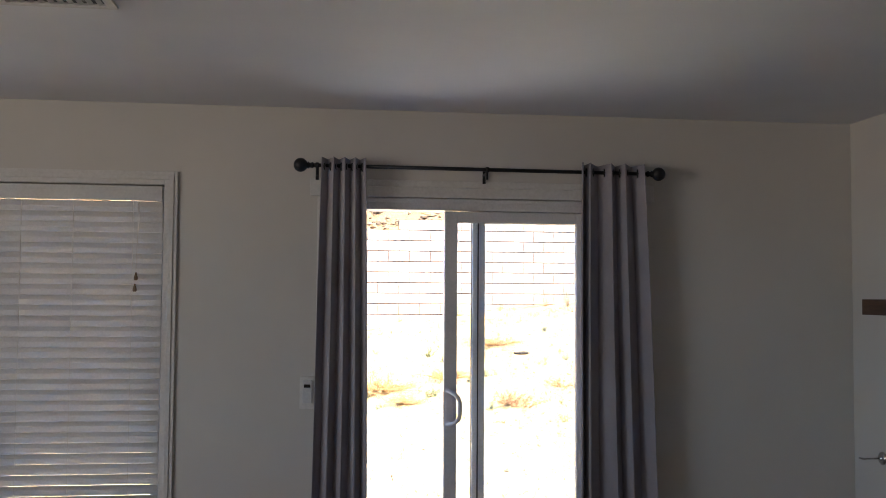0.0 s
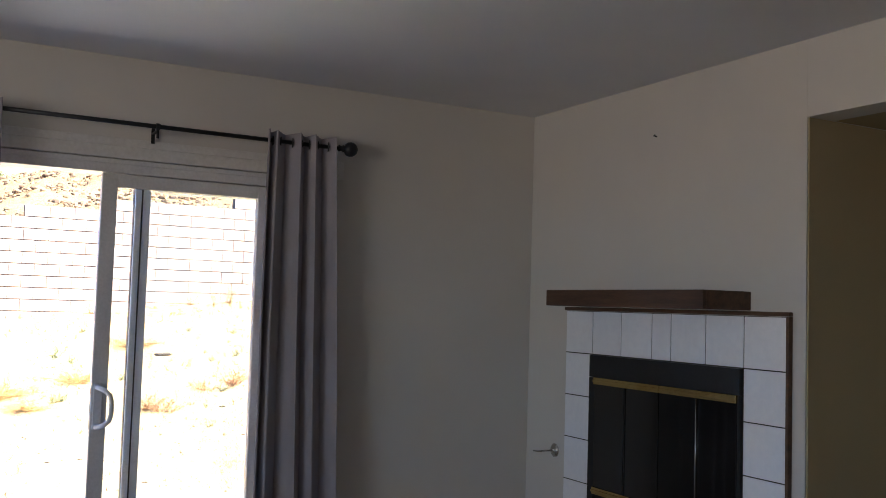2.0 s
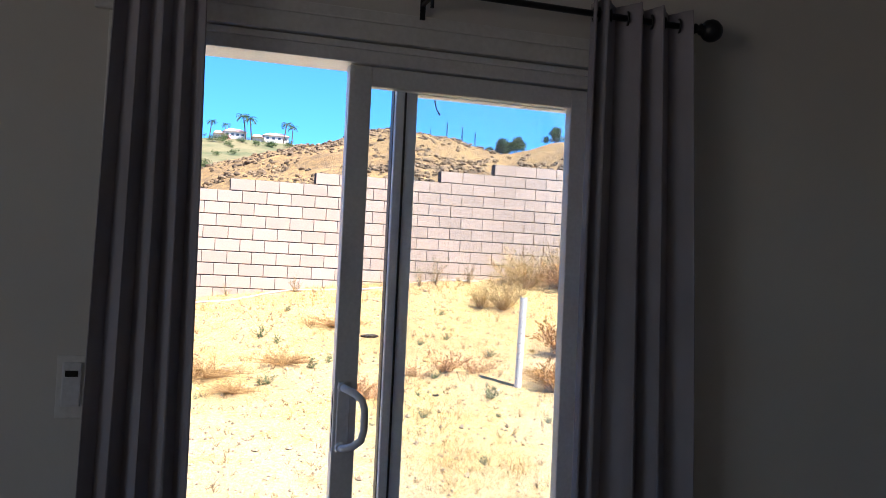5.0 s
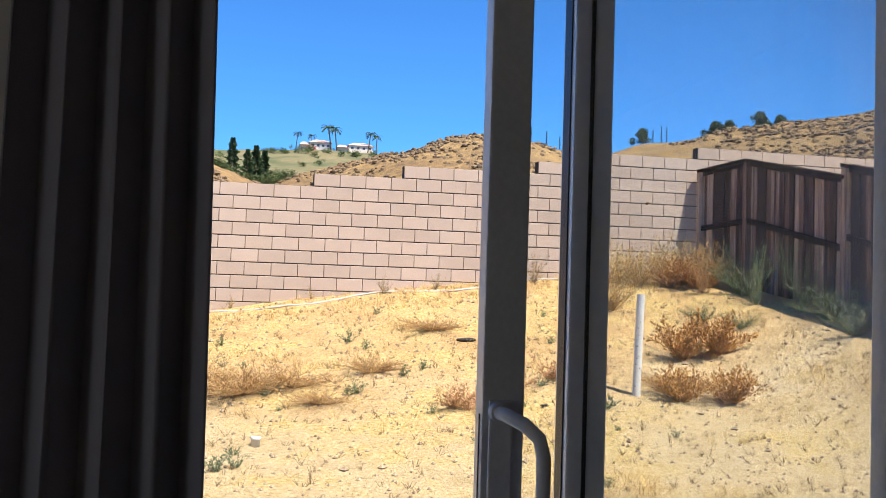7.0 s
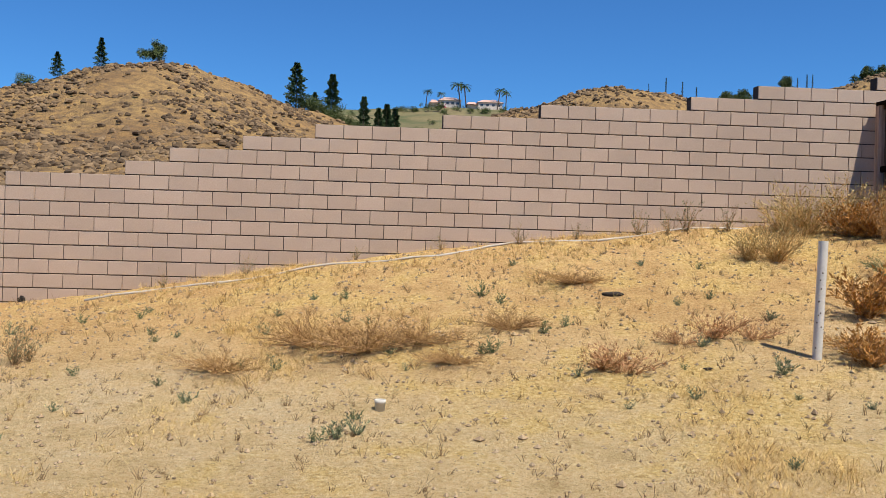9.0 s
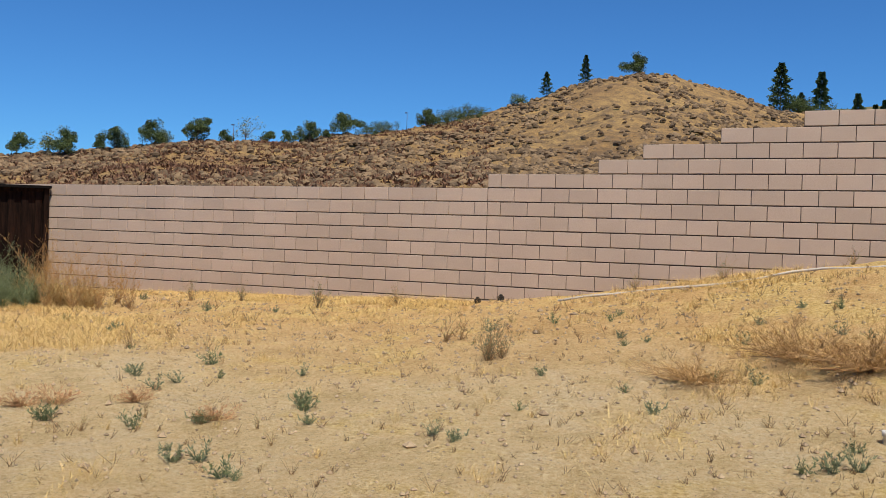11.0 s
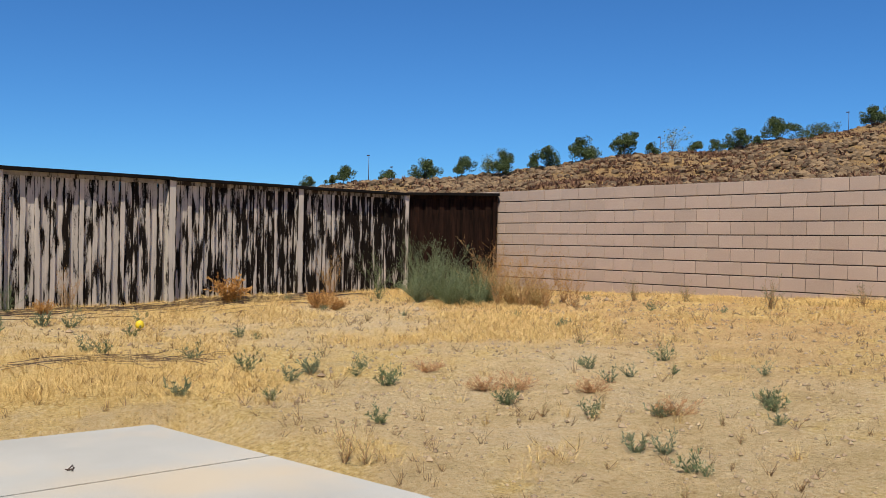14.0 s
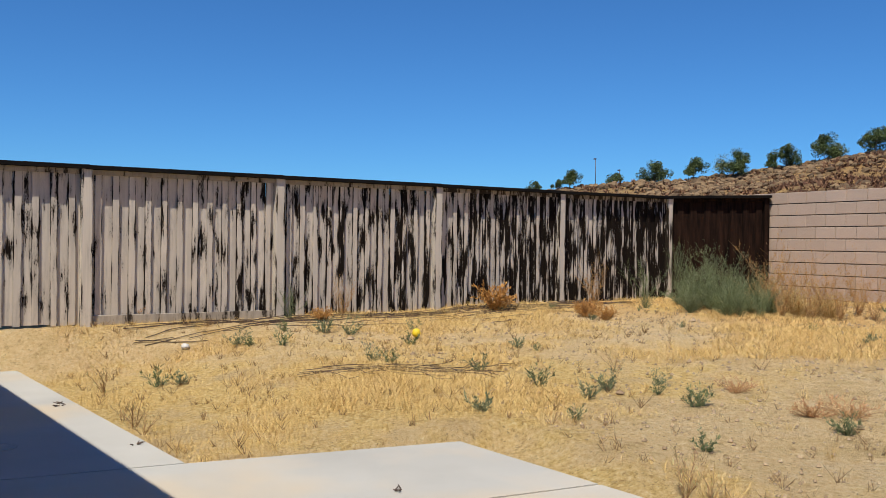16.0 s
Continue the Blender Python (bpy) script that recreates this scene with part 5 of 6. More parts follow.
def fence_post(fence, p, top, bot, w, mat, off=-0.03, ang=0.0):
    bm = bmesh.new()
    add_box(bm, -w / 2, w / 2, -w / 2, w / 2, bot - 0.2, top, 0.006)
    o = new("post", done("post", bm, mat))
    o.parent = fence
    o.matrix_basis = Matrix.Translation((p[0], p[1], 0)) @ Euler((0, 0, ang)).to_matrix().to_4x4() @ Matrix.Translation((0, off, 0))


fence = new("wooden_fence")
tagged(fence, "old wooden board fence with peeling white paint", "fence")
POSTS = ((-7.56, -16.4), (-7.82, -14.0), (-8.09, -11.53), (-8.37, -9.09), (-8.655, -6.6), (-9.0, -4.18), (-9.21, -1.745))
peel_boards = [fence_board_mesh(0.1, 1.0, M_PEEL, k) for k in range(3)]
for k, (p, q) in enumerate(zip(POSTS, POSTS[1:])):
    span(fence, p, q, FT - 0.005, FT, FB + 0.06, FB + 0.06, peel_boards, M_RAILW, M_CAP, 100 + k, kick=(k == 2))
fa = math.atan2(POSTS[-1][1] - POSTS[0][1], POSTS[-1][0] - POSTS[0][0])
for p in POSTS:
    fence_post(fence, p, FT - 0.013, FB, 0.125, M_PEELPOST, -0.012, fa)
dark_boards = [fence_board_mesh(0.137, 1.0, M_DARKWOOD, 20 + k) for k in range(3)]
dfence = new("dark_fence")
tagged(dfence, "dark unpainted wooden fence bay in the corner", "fence")
span(dfence, (-9.19, -1.69), (-8.53, -0.03), FT + 0.01, FT + 0.05, FB + 0.05, FB + 0.05, dark_boards, M_DARKWOOD, M_CAP, 300, width=0.118)
fence_post(dfence, (-8.55, -0.07), FT + 0.03, FB, 0.085, M_DARKWOOD, -0.01, 1.19)

rfence = new("brown_fence")
tagged(rfence, "weathered brown wooden board fence with rails", "fence")
brown_boards = [fence_board_mesh(0.14, 1.0, M_BROWNWOOD, 40 + k) for k in range(3)]
RP = ((12.62, -0.12, 1.40, 1.40), (12.98, -1.0, 1.50, 1.50), (13.0, -3.5, 0.95, 1.12), (13.0, -5.9, 0.55, 0.72), (13.0, -8.3, 0.15, 0.32), (13.0, -10.7, -0.2, -0.1))
for k, (p, q) in enumerate(zip(RP, RP[1:])):
    gb0, gb1 = p[3] - 2.15, q[2] - 2.15
    span(rfence, (p[0], p[1]), (q[0], q[1]), p[3], q[2], gb0, gb1, brown_boards, M_DARKWOOD, M_DARKWOOD, 400 + k, width=0.125, cap=True, mid=True)
for p in RP:
    fence_post(rfence, (p[0], p[1]), p[3] + 0.01, p[3] - 1.8, 0.1, M_BROWNWOOD, -0.02, math.radians(-90))

# ---- yard things ----
px, py = 9.37, -4.89
pz = rough_ground(px, py)
pole = holder("pvc_pole", (px, py, pz), "upright weathered white plastic pipe in the soil", "pole")
bm = bmesh.new()
add_cyl(bm, (px, py, pz - 0.15), (px + 0.035, py, pz + 1.13), 0.045, n=20, caps=False)
add_cyl(bm, (px + 0.03, py, pz + 1.0), (px + 0.035, py, pz + 1.129), 0.039, n=20)
part("pipe", bm, M_PVC, pole)
for k in range(12):
    a, z = -1.57 + G2.uniform(-1.2, 1.2), G2.uniform(0.1, 1.05)
    c = Vector((px + 0.031 * z + math.cos(a) * 0.0445, py + math.sin(a) * 0.0445, pz + z))
    bm = bmesh.new()
    add_box(bm, c.x - 0.006, c.x + 0.006, c.y - 0.003, c.y + 0.003, c.z - 0.004, c.z + 0.012, 0.002)
    part("stain", bm, M_HOSEDARK, pole, "brown stain speck")
px, py = 5.2, -5.73
pz = rough_ground(px, py)
bm = bmesh.new()
prof = ((0.041, -0.1), (0.041, 0.055), (0.047, 0.056), (0.047, 0.088), (0.039, 0.088), (0.038, 0.02))
add_lathe(bm, prof, Matrix.Translation((px, py, pz)), 20)
stub = holder("pipe_stub", (px, py, pz), "short white open drain pipe stub in the ground", "pipe")
part("pipe", bm, M_PVC, stub)
# solid black plug in place of the shade inside the pipe
bm = bmesh.new()
add_cyl(bm, (px, py, pz + 0.022), (px, py, pz + 0.080), 0.0375, n=20)
part("opening", bm, M_STEEL_HOLLOW, stub, "black plug for the shaded hollow")
bm = bmesh.new()
pts = []
for k in range(26):
    x = 1.3 + k * 0.365
    y = -0.62 + 0.12 * math.sin(k * 0.9) + 0.012 * k
    pts.append((x, y, rough_ground(x, y) + 0.006 + 0.014 * math.sin(k * 1.7)))
add_tube(bm, pts, 0.017, 8)
hose = thing("irrigation_pipe", bm, M_HOSE, "faded irrigation pipe lying along the bank", "pipe")
for x, y, tilt in ((0.35, -0.25, 0.3), (0.02, -0.3, -0.2)):
    z = rough_ground(x, y)
    bm = bmesh.new()
    add_box(bm, x - 0.04, x + 0.04, y - 0.04, y + 0.04, z - 0.1, z + 0.06, 0.006)
    add_cyl(bm, (x, y, z + 0.055), (x + 0.02 * tilt, y, z + 0.085), 0.03, 0.022, n=10)
    thing("wood_stump", bm, M_CHAR, "short dark wooden stub at the wall foot", "stump")
x, y = -6.44, -7.97
z = rough_ground(x, y)
flag = holder("yellow_marker", (x, y, z), "small yellow plastic marker on a stick", "marker")
bm = bmesh.new()
add_lathe(bm, ((0.015, 0.03), (0.045, 0.04), (0.055, 0.07), (0.042, 0.115), (0.015, 0.13)), Matrix.Translation((x, y, z)), 14)
part("cap", bm, M_YELLOW, flag)
bm = bmesh.new()
add_cyl(bm, (x, y, z - 0.05), (x, y, z + 0.04), 0.014, n=8)
part("stick", bm, M_CHAR, flag)
st = Soup()


def strand(s, x, y, ang, ln, r, lift):
    """A thin springy stem lying on the soil in four bent pieces."""
    p = Vector((x, y, rough_ground(x, y) + G2.uniform(0.01, lift)))
    for _ in range(4):
        ang += G2.gauss(0, 0.07)
        x, y = p.x + math.cos(ang) * ln / 4, p.y + math.sin(ang) * ln / 4
        q = Vector((x, y, rough_ground(x, y) + G2.uniform(0.008, lift)))
        s.tube(p, q, r, r * 0.9, 4)
        p = q


for k in range(17):
    u = G2.random()
    strand(st, -4.86 + 0.28 * u + G2.gauss(0, 0.13), -10.05 + 0.9 * u + G2.gauss(0, 0.1), 1.25 + G2.gauss(0, 0.10), G2.uniform(0.5, 1.5), 0.0045, 0.03)
for k in range(14):
    u = G2.random()
    strand(st, -4.75 + 0.5 * u, -9.95 + 1.5 * u, 1.25 + G2.choice((-0.8, 0.8)) + G2.gauss(0, 0.1), G2.uniform(0.3, 0.7), 0.0035, 0.05)
tagged(new("brushwood", st.mesh("brushwood", M_HOSEDARK)), "loose flat heap of thin dark twigs", "brushwood", kind="stuff")
st = Soup()
for k in range(140):
    u = G2.random()
    strand(st, -7.98 - 0.82 * u + abs(G2.gauss(0.1, 0.3)), -11.2 + 7.4 * u, 1.68 + G2.gauss(0, 0.05), G2.uniform(0.4, 1.4), 0.0056, 0.03)
tagged(new("dead_vine", st.mesh("dead_vine", M_HOSEDARK)), "dead dark vine stems lying along the fence", "vine")
bm = bmesh.new()
add_lathe(bm, ((0.13, 0.0), (0.13, 0.008), (0.105, 0.010), (0.10, 0.004), (0.0801, 0.004), (0.08, 0.009), (0.02, 0.010)), Matrix.Translation((-3.35, -12.63, SLAB)), 28)
thing("drain_cover", bm, M_SLAB, "round drain cover set in the concrete", "drain")
for x, y in ((-5.02, -12.06), (-4.9, -12.1), (-3.05, -11.75), (-1.2, -10.6)):
    twig = holder("dry_twig", (x, y, SLAB), "small dead twig on the concrete", "twig", "twigs on the slab")
    for k in range(5):
        c = Vector((x + G2.gauss(0, 0.02), y + G2.gauss(0, 0.02), SLAB + 0.005))
        bm = bmesh.new()
        add_cyl(bm, c, c + Vector((G2.uniform(-0.05, 0.05), G2.uniform(-0.05, 0.05), 0.012)), 0.005, 0.003, n=5)
        part("stick", bm, M_HOSEDARK, twig)
for x, y, s in ((7.93, -2.76, 0.14), (8.24, -5.07, 0.05), (-8.5, -5.6, 0.2)):
    z = rough_ground(x, y)
    bm = bmesh.new()
    bmesh.ops.create_icosphere(bm, subdivisions=2, radius=1.0)
    for v in bm.verts:
        v.co = Vector((x + v.co.x * s, y + v.co.y * s * 0.45, z + v.co.z * s * 0.22 * (1 + 0.4 * noise.noise(v.co * 2)) + 0.02))
    thing("charred_log", bm, M_CHAR, "dark charred wood lying on the soil", "log")

x, y = -7.4, -10.5
bm = bmesh.new()
bmesh.ops.create_icosphere(bm, subdivisions=2, radius=0.05)
for v in bm.verts:
    v.co = Vector((x + v.co.x * 1.2, y + v.co.y, rough_ground(x, y) + 0.03 + v.co.z * 0.8 * (1 + 0.3 * noise.noise(v.co * 30))))
thing("white_stone", bm, M_PVC, "small pale stone lying on the dry soil", "stone")

# ---- brush on the hills ----
hb = Soup()
HR = random.Random(12)
made = 0
while made < 19000:
    az = HR.uniform(-62, 42)
    el, rr = ridge_at(az)
    u = HR.uniform(0.22, 1.0)
    r0 = 14.0 / math.cos(radians(abs(az)))
    r = r0 + (rr - r0) * u
    p = hill_point(az, r)
    if noise.noise(p * 0.05) + 0.35 < HR.random() * 0.9:
        continue
    s = HR.uniform(0.18, 0.52) * (0.6 + r / 300)
    k = len(hb.v)
    ring1 = 6
    for zz, rad in ((-0.2, 1.0), (0.35, 0.95), (0.7, 0.5)):
        for i in range(ring1):
            t = 2 * math.pi * i / ring1
            j = HR.uniform(0.65, 1.25)
            hb.v.append((p.x + math.cos(t) * s * rad * j, p.y + math.sin(t) * s * rad * j, p.z + zz * s * HR.uniform(0.7, 1.2)))
    hb.v.append((p.x, p.y, p.z + 0.85 * s))
    for a in (0, 1):
        for i in range(ring1):
            hb.f.append((k + a * ring1 + i, k + a * ring1 + (i + 1) % ring1, k + (a + 1) * ring1 + (i + 1) % ring1, k + (a + 1) * ring1 + i))
    for i in range(ring1):
        hb.f.append((k + 12 + i, k + 12 + (i + 1) % ring1, k + 18))
    made += 1
# the left slope carries denser, redder brush
rb2 = Soup()
for _ in range(13000):
    az = HR.uniform(-62, -21)
    el, rr = ridge_at(az)
    r0 = 14.0 / math.cos(radians(abs(az)))
    p = hill_point(az, r0 + (rr - r0) * HR.uniform(0.3, 1.0))
    s = HR.uniform(0.15, 0.5)
    for _l in range(9):
        d = Vector((HR.gauss(0, 1), HR.gauss(0, 1), abs(HR.gauss(0, 0.8)) + 0.2)).normalized()
        rb2.leaf(p + Vector((HR.gauss(0, 0.3) * s, HR.gauss(0, 0.3) * s, -0.05)), d, s * HR.uniform(0.7, 1.3), s * 0.45, HR)
tagged(new("slope_brush", rb2.mesh("slope_brush", leafy("red_brown_brush", (0.085, 0.041, 0.028), (0.27, 0.15, 0.085), 0.95))), "dense red-brown dry brush on the slope", "brush", kind="stuff")
M_BRUSH = leafy("hill_brush_leaf", (0.085, 0.058, 0.037), (0.26, 0.175, 0.098), 0.95)
tagged(new("hill_brush", hb.mesh("hill_brush", M_BRUSH)), "scattered dry brown brush on the hillside", "brush", kind="stuff")


# ---- trees ----
def crown_tree(seed, height, width, leaves, label, trunk_h=0.3, mat=None):
    rnd = random.Random(seed)
    root = new("tree")
    tagged(root, label, "tree")
    tr, cr = Soup(), Soup()
    top = Vector((rnd.uniform(-0.1, 0.1) * width, 0, height * trunk_h))
    tr.tube(Vector((0, 0, -0.6)), top, 0.05 * height * 0.5, 0.035 * height * 0.5, 7)
    limbs = []
    for k in range(9):
        a = 2 * math.pi * k / 9 + rnd.uniform(-0.5, 0.5)
        out = rnd.uniform(0.12, 0.5)
        e = Vector((math.cos(a) * width * out, math.sin(a) * width * out, height * rnd.uniform(0.34, 0.95) * (1.05 - 0.35 * out)))
        tr.tube(top, e, 0.02 * height * 0.5, 0.008 * height * 0.5, 5)
        limbs.append(e)
    limbs.append(Vector((0, 0, height * 0.85)))
    cl = []
    for e in limbs:
        for _ in range(3):
            cl.append((e + Vector((rnd.gauss(0, 0.1) * width, rnd.gauss(0, 0.1) * width, rnd.gauss(0, 0.07) * height)), width * rnd.uniform(0.07, 0.19)))
    for _ in range(leaves):
        c, r = cl[rnd.randrange(len(cl))]
        d = Vector((rnd.gauss(0, 1), rnd.gauss(0, 1), rnd.gauss(0, 1))).normalized()
        cr.leaf(c + d * r * rnd.random() ** 0.4, (d + Vector((rnd.uniform(-1, 1), rnd.uniform(-1, 1), rnd.uniform(-1, 0.4)))).normalized(), 0.06 * height, 0.042 * height, rnd)
    child("trunk", tr.mesh("trunk", M_BARK, True), root)
    child("crown", cr.mesh("crown", mat or M_TREE), root)
    return root


def conifer(seed, height, width, label, leaves=1300, lf_len=0.06):
    rnd = random.Random(seed)
    root = new("conifer")
    tagged(root, label, "tree")
    tr, cr = Soup(), Soup()
    tr.tube(Vector((0, 0, -0.6)), Vector((0, 0, height * 0.95)), 0.022 * height, 0.004 * height, 7)
    for _ in range(leaves):
        u = rnd.random() ** 0.8
        z = height * (0.08 + 0.92 * u)
        r = width * 0.5 * (1 - u) ** 0.75 * (0.65 + 0.35 * math.sin(u * 34 + seed)) + 0.02 * height * (1 - u)
        a = rnd.uniform(0, 6.28)
        r *= 0.75 + 0.45 * noise.noise(Vector((math.cos(a) * 1.3, math.sin(a) * 1.3, u * 7 + seed)))
        q = r * rnd.random() ** 0.5
        d = Vector((math.cos(a), math.sin(a), rnd.uniform(-0.3, 0.5))).normalized()
        cr.leaf(Vector((math.cos(a) * q, math.sin(a) * q, z)), d, lf_len * height, lf_len * 0.5 * height, rnd)
    child("trunk", tr.mesh("trunk", M_BARK, True), root)
    child("crown", cr.mesh("crown", M_CONIFER), root)
    return root


def palm(seed, height, label):
    rnd = random.Random(seed)
    root = new("palm_tree")
    tagged(root, label, "tree")
    tr, cr = Soup(), Soup()
    tr.tube(Vector((0, 0, -0.6)), Vector((0.2, 0, height * 0.8)), 0.03 * height, 0.02 * height, 7)
    for k in range(34):
        a = rnd.uniform(0, 6.28)
        up = rnd.uniform(-0.5, 0.9)
        p = Vector((0.2, 0, height * 0.8))
        for s in range(4):
            d = Vector((math.cos(a), math.sin(a), up - 0.45 * s)).normalized()
            q = p + d * height * 0.075
            cr.leaf(p, d, height * 0.1, height * 0.03, rnd)
            p = q
    child("trunk", tr.mesh("trunk", M_BARK, True), root)
    child("crown", cr.mesh("crown", M_CONIFER), root)
    return root


def plant(base, az, r, scale, z=None, group=""):
    p = hill_point(az, r)
    if z is not None:
        p.z = z
    ob = copy_thing(base, Matrix.Translation(p) @ Euler((0, 0, az * 1.7)).to_matrix().to_4x4() @ Matrix.Diagonal((scale, scale, scale, 1)))
    if group:
        ob["group"] = group


ROUND = [crown_tree(200 + k, 1.0, (1.35, 1.15, 1.25)[k], (4200, 3800, 4400)[k], "small rounded green tree on the ridge", (0.12, 0.16, 0.1)[k]) for k in range(3)]
OLIVE = crown_tree(210, 1.0, 1.05, 420, "pale olive-green open tree on the ridge", 0.3, M_GREY)
LOWB = crown_tree(220, 1.0, 1.9, 2400, "dense low green shrubbery far away", 0.12, M_TREE)
CON = [conifer(230 + k, 1.0, (0.85, 0.62)[k], "dark pointed conifer on the hill", 2200) for k in range(2)]
CYP = conifer(240, 1.0, 0.09, "slim dark cypress far away", 600, 0.03)
PALM = palm(250, 1.0, "distant palm tree by the houses")

for k, (az, s) in enumerate(((-57.3, 3.0), (-55.1, 3.6), (-52.6, 3.8), (-50.3, 4.6), (-48.0, 4.4), (-46.5, 5.0), (-45.6, 4.6), (-43.8, 2.6), (-43.0, 4.9), (-40.9, 4.7), (-40.3, 3.6), (-38.4, 4.9), (-36.9, 2.6), (-35.7, 6.4),
                             (-34.4, 2.6), (-32.0, 4.6), (-31.0, 2.4), (-29.9, 4.6), (-25.0, 5.0), (-55.9, 2.4), (-33.2, 2.6))):
    el, rr = ridge_at(az)
    plant(OLIVE if k in (5, 10, 13) else ROUND[k % 3], az, rr * 0.985, s * (0.58 + 0.09 * math.sin(k * 2.3)), group="trees along the ridge")
for az, s in ((-24.4, 2.4), (-23.6, 2.6), (-22.8, 2.6), (-22.0, 2.3), (-27.5, 2.0), (-28.3, 2.2), (-19.6, 2.6)):
    el, rr = ridge_at(az)
    plant(LOWB, az, rr * 0.99, s, hill_z(az, rr * 0.99) - 0.32 * s, group="ridge shrubbery")
plant(ROUND[0], -12.6, ridge_at(-12.6)[1] * 0.99, 4.2, group="hilltop trees")
plant(CON[1], -15.6, ridge_at(-15.6)[1] * 0.99, 5.8, group="hilltop trees")
plant(CON[0], -17.9, ridge_at(-17.9)[1] * 0.99, 4.7, group="hilltop trees")
for az, s, k in ((-4.5, 11.0, 0), (-3.4, 6.0, 0), (-2.35, 11.5, 1), (-0.45, 9.5, 1), (0.45, 9.0, 1), (0.95, 10.5, 1), (1.45, 10.5, 1)):
    r = ridge_at(az)[1] * 1.04
    plant(CON[k], az, r, s * 1.02, hill_z(az, r) - 0.4, group="conifers in the valley")
for az, s in ((-3.9, 4.6), (-3.2, 4.4), (-2.0, 4.2), (-1.2, 3.4), (1.7, 4.6), (-3.7, 4.0), (-2.6, 4.6), (-1.6, 3.4), (0.1, 3.2), (1.0, 3.6), (2.2, 5.0), (2.8, 4.2), (-1.0, 3.0)):
    r = ridge_at(az)[1] * 1.03
    plant(LOWB, az, r, s * 0.85, hill_z(az, r) - 0.4, group="valley shrubbery")
for az, s in ((1.9, 6.0), (2.5, 5.5), (3.4, 6.5), (4.0, 5.0), (5.2, 5.5), (6.0, 5.0), (6.8, 6.0), (8.0, 6.0), (8.5, 5.0), (9.0, 5.0)):
    plant(LOWB, az, FAR_R * 0.95, s * 0.5, far_z(az, FAR_R * 0.95) - 0.4, group="far gardens")
for k in range(26):
    az, r = R.uniform(0.5, 10), FAR_R * R.uniform(0.84, 0.98)
    plant(LOWB, az, r, R.uniform(1.2, 3.0), far_z(az, r) - 0.3, group="far gardens")
for az, s in ((3.2, 9), (5.55, 13), (5.85, 12), (7.5, 11), (8.1, 10), (4.05, 8)):
    plant(PALM, az, FAR_R, s, far_z(az, FAR_R) - 0.5, group="far palms")
for az, s in ((16.6, 5.0), (17.6, 7.5), (18.55, 8.5), (19.35, 8.0), (24.9, 7.0), (25.4, 7.5), (25.7, 7.0)):
    r = ridge_at(az)[1] * 1.02
    plant(CYP, az, r, s * 0.62, hill_z(az, r) - 0.4, group="far cypresses")
for az, s in ((20.9, 4.4), (21.5, 3.6), (22.0, 4.2), (24.2, 4.2), (28.4, 4.0), (29.3, 3.2), (31.0, 3.6), (32.0, 3.2)):
    r = ridge_at(az)[1] * 1.01
    plant(ROUND[1], az, r, s, hill_z(az, r) - 0.3, group="far trees")
for b in (*ROUND, OLIVE, LOWB, *CON, CYP, PALM):
    discard(b)

# ---- far houses and masts ----
M_HWALL = surface("pale_house_wall", (0.6, 0.52, 0.45), (0.68, 0.6, 0.53), 0.5, 4, 0.9, 0.2)
M_HROOF = surface("far_roof_tile", (0.48, 0.31, 0.26), (0.58, 0.40, 0.34), 0.6, 5, 0.9, 0.3)
M_PANE = surface("far_window", (0.05, 0.06, 0.08), (0.08, 0.09, 0.11), 1, 5, 0.1, 0.02)
M_FLOWER = leafy("pink_flower", (0.45, 0.05, 0.10), (0.6, 0.1, 0.16))


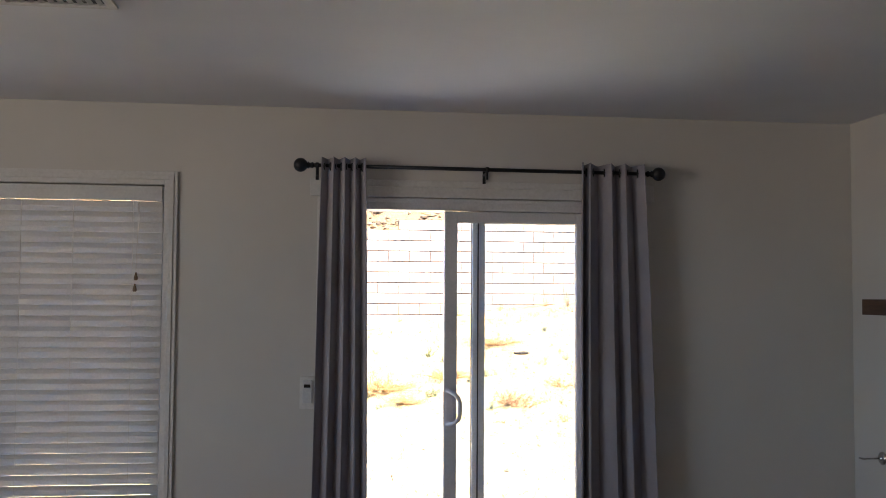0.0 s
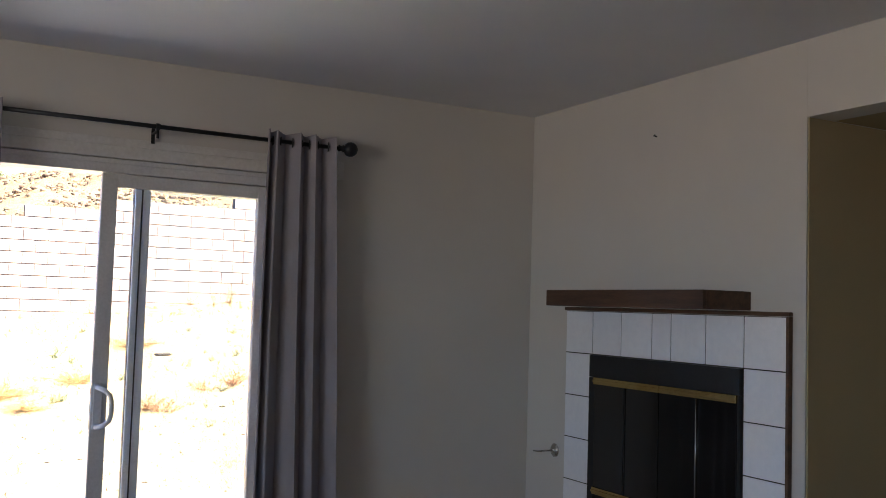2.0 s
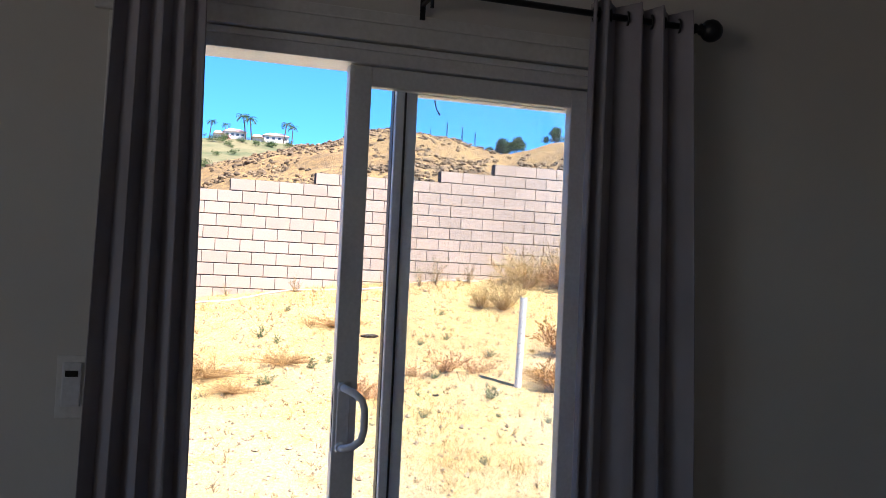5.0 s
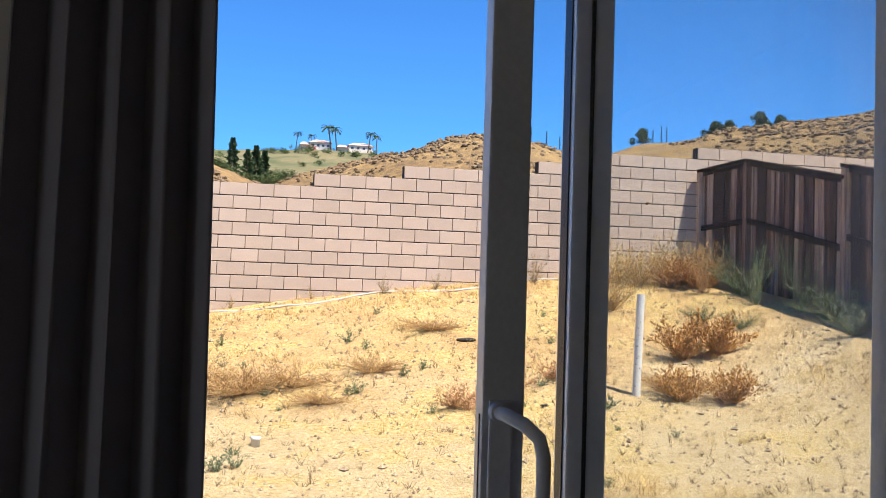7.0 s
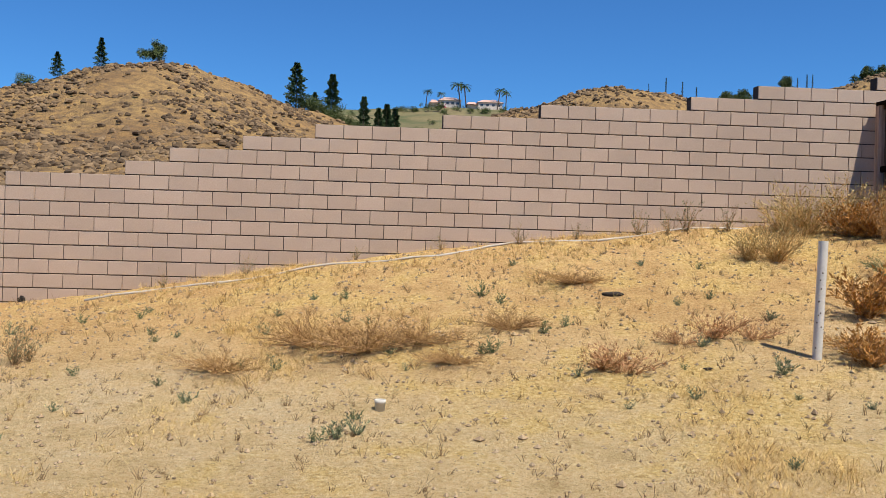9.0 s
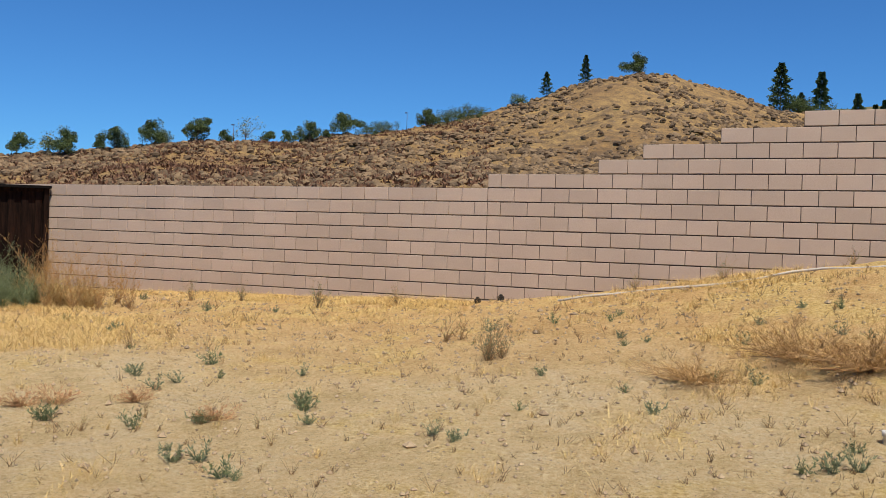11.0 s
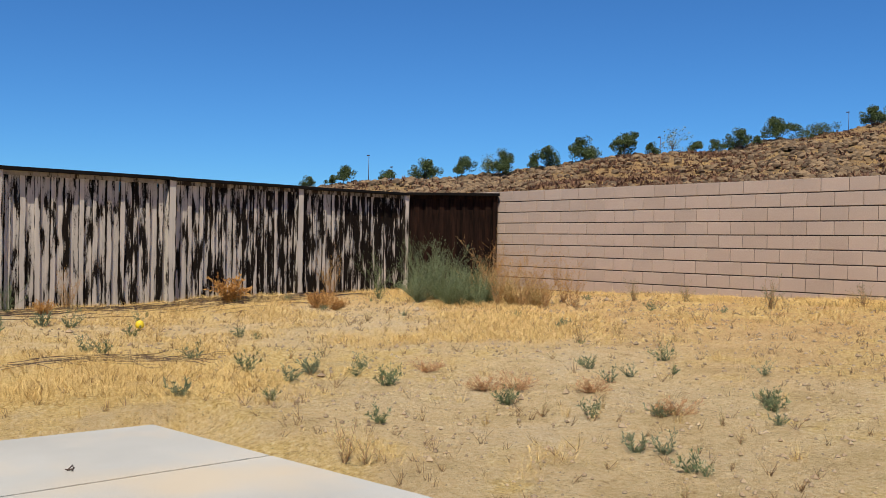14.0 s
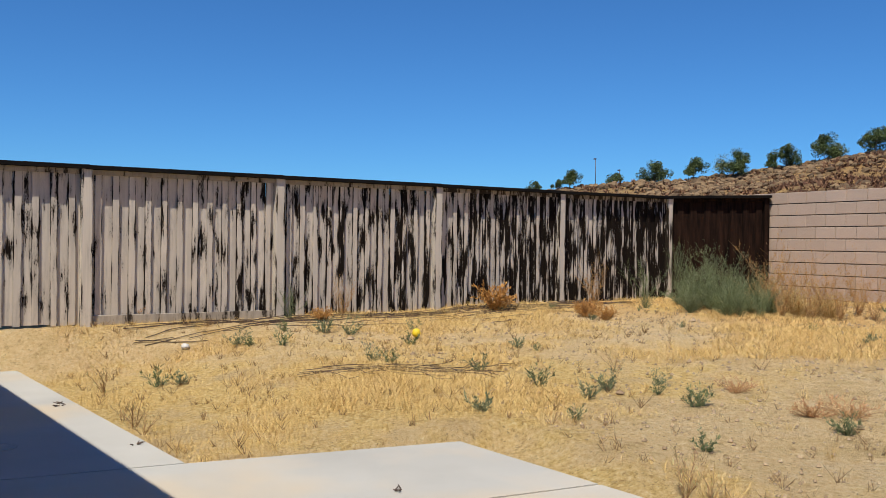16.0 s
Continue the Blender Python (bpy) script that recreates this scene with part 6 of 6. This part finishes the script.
def house(az, w, h, d, label, two):
    p = Vector((HX + FAR_R * math.sin(radians(az)), HY + FAR_R * math.cos(radians(az)), far_z(az, FAR_R) - 0.6))
    hs = holder("house", p, label, "house", "far houses")
    bm = bmesh.new()
    add_box(bm, p.x - w / 2, p.x + w / 2, p.y, p.y + d, p.z - 3, p.z + h)
    if two:
        add_box(bm, p.x - w * 0.95, p.x - w / 2 + 0.01, p.y + 1, p.y + d, p.z - 3, p.z + h * 0.62)
    part("wall", bm, M_HWALL, hs)
    for x0, x1, zz in ([(p.x - w * 0.56, p.x + w * 0.56, p.z + h)] + ([(p.x - w * 1.0, p.x - w * 0.5, p.z + h * 0.62)] if two else [])):
        bm = bmesh.new()
        a = [bm.verts.new(q) for q in ((x0, p.y - 0.6, zz + 0.01), (x1, p.y - 0.6, zz + 0.01), (x1, p.y + d + 0.6, zz + 0.01), (x0, p.y + d + 0.6, zz + 0.01))]
        rr = [bm.verts.new(q) for q in ((x0 + (x1 - x0) * 0.28, p.y + d / 2, zz + h * 0.55), (x1 - (x1 - x0) * 0.28, p.y + d / 2, zz + h * 0.55))]
        for q in ((a[0], a[1], rr[1], rr[0]), (a[1], a[2], rr[1]), (a[2], a[3], rr[0], rr[1]), (a[3], a[0], rr[0]), tuple(a[::-1])):
            bm.faces.new(q)
        part("roof", bm, M_HROOF, hs)
    for k in range(4):
        x = p.x - w * 0.36 + k * w * 0.24
        box_part("window", (x - 0.6, x + 0.6, p.y - 0.08, p.y - 0.005, p.z + h * 0.45, p.z + h * 0.75), M_PANE, hs)


house(4.75, 9.5, 3.4, 8, "pale distant house with a tiled hip roof", True)
house(7.2, 11.0, 3.2, 8, "pale distant house among palms", True)
house(21.3, 10, 3.0, 8, "low pale distant building", False)
fl = Soup()
for _ in range(110):
    p = Vector((HX + FAR_R * math.sin(radians(4.15)) + HR.gauss(0, 1.0), HY + (FAR_R - 8) * math.cos(radians(4.3)), far_z(4.3, FAR_R - 8) + abs(HR.gauss(0, 0.8)) + 0.2))
    fl.leaf(p, Vector((HR.uniform(-1, 1), HR.uniform(-1, 1), HR.uniform(-1, 1))).normalized(), 0.6, 0.5, HR)
tagged(new("flower_bush", fl.mesh("flower_bush", M_FLOWER)), "distant pink flowering bush", "bush")
for az, h in ((-53.7, 3.4), (-52.3, 2.0), (-36.4, 2.4), (-26.2, 2.6)):
    el, rr = ridge_at(az)
    p = hill_point(az, rr * 0.99)
    mast = holder("lamp_post", p, "thin street lamp post on the ridge", "lamp post", "ridge posts")
    bm = bmesh.new()
    add_cyl(bm, p - Vector((0, 0, 0.5)), p + Vector((0, 0, h)), 0.05, 0.03, n=8)
    part("pole", bm, M_HOSEDARK, mast)
    bm = bmesh.new()
    add_box(bm, p.x - 0.35, p.x + 0.05, p.y - 0.1, p.y + 0.1, p.z + h, p.z + h + 0.12, 0.02)
    part("lamp_head", bm, M_HOSEDARK, mast)

# ---- wall pieces last ----
for a, c, row in near:
    o = new("block", block_mesh(c - a))
    o.parent = wallb
    o.location = (a * BL, WR.uniform(-0.0025, 0.0025), row * BH)
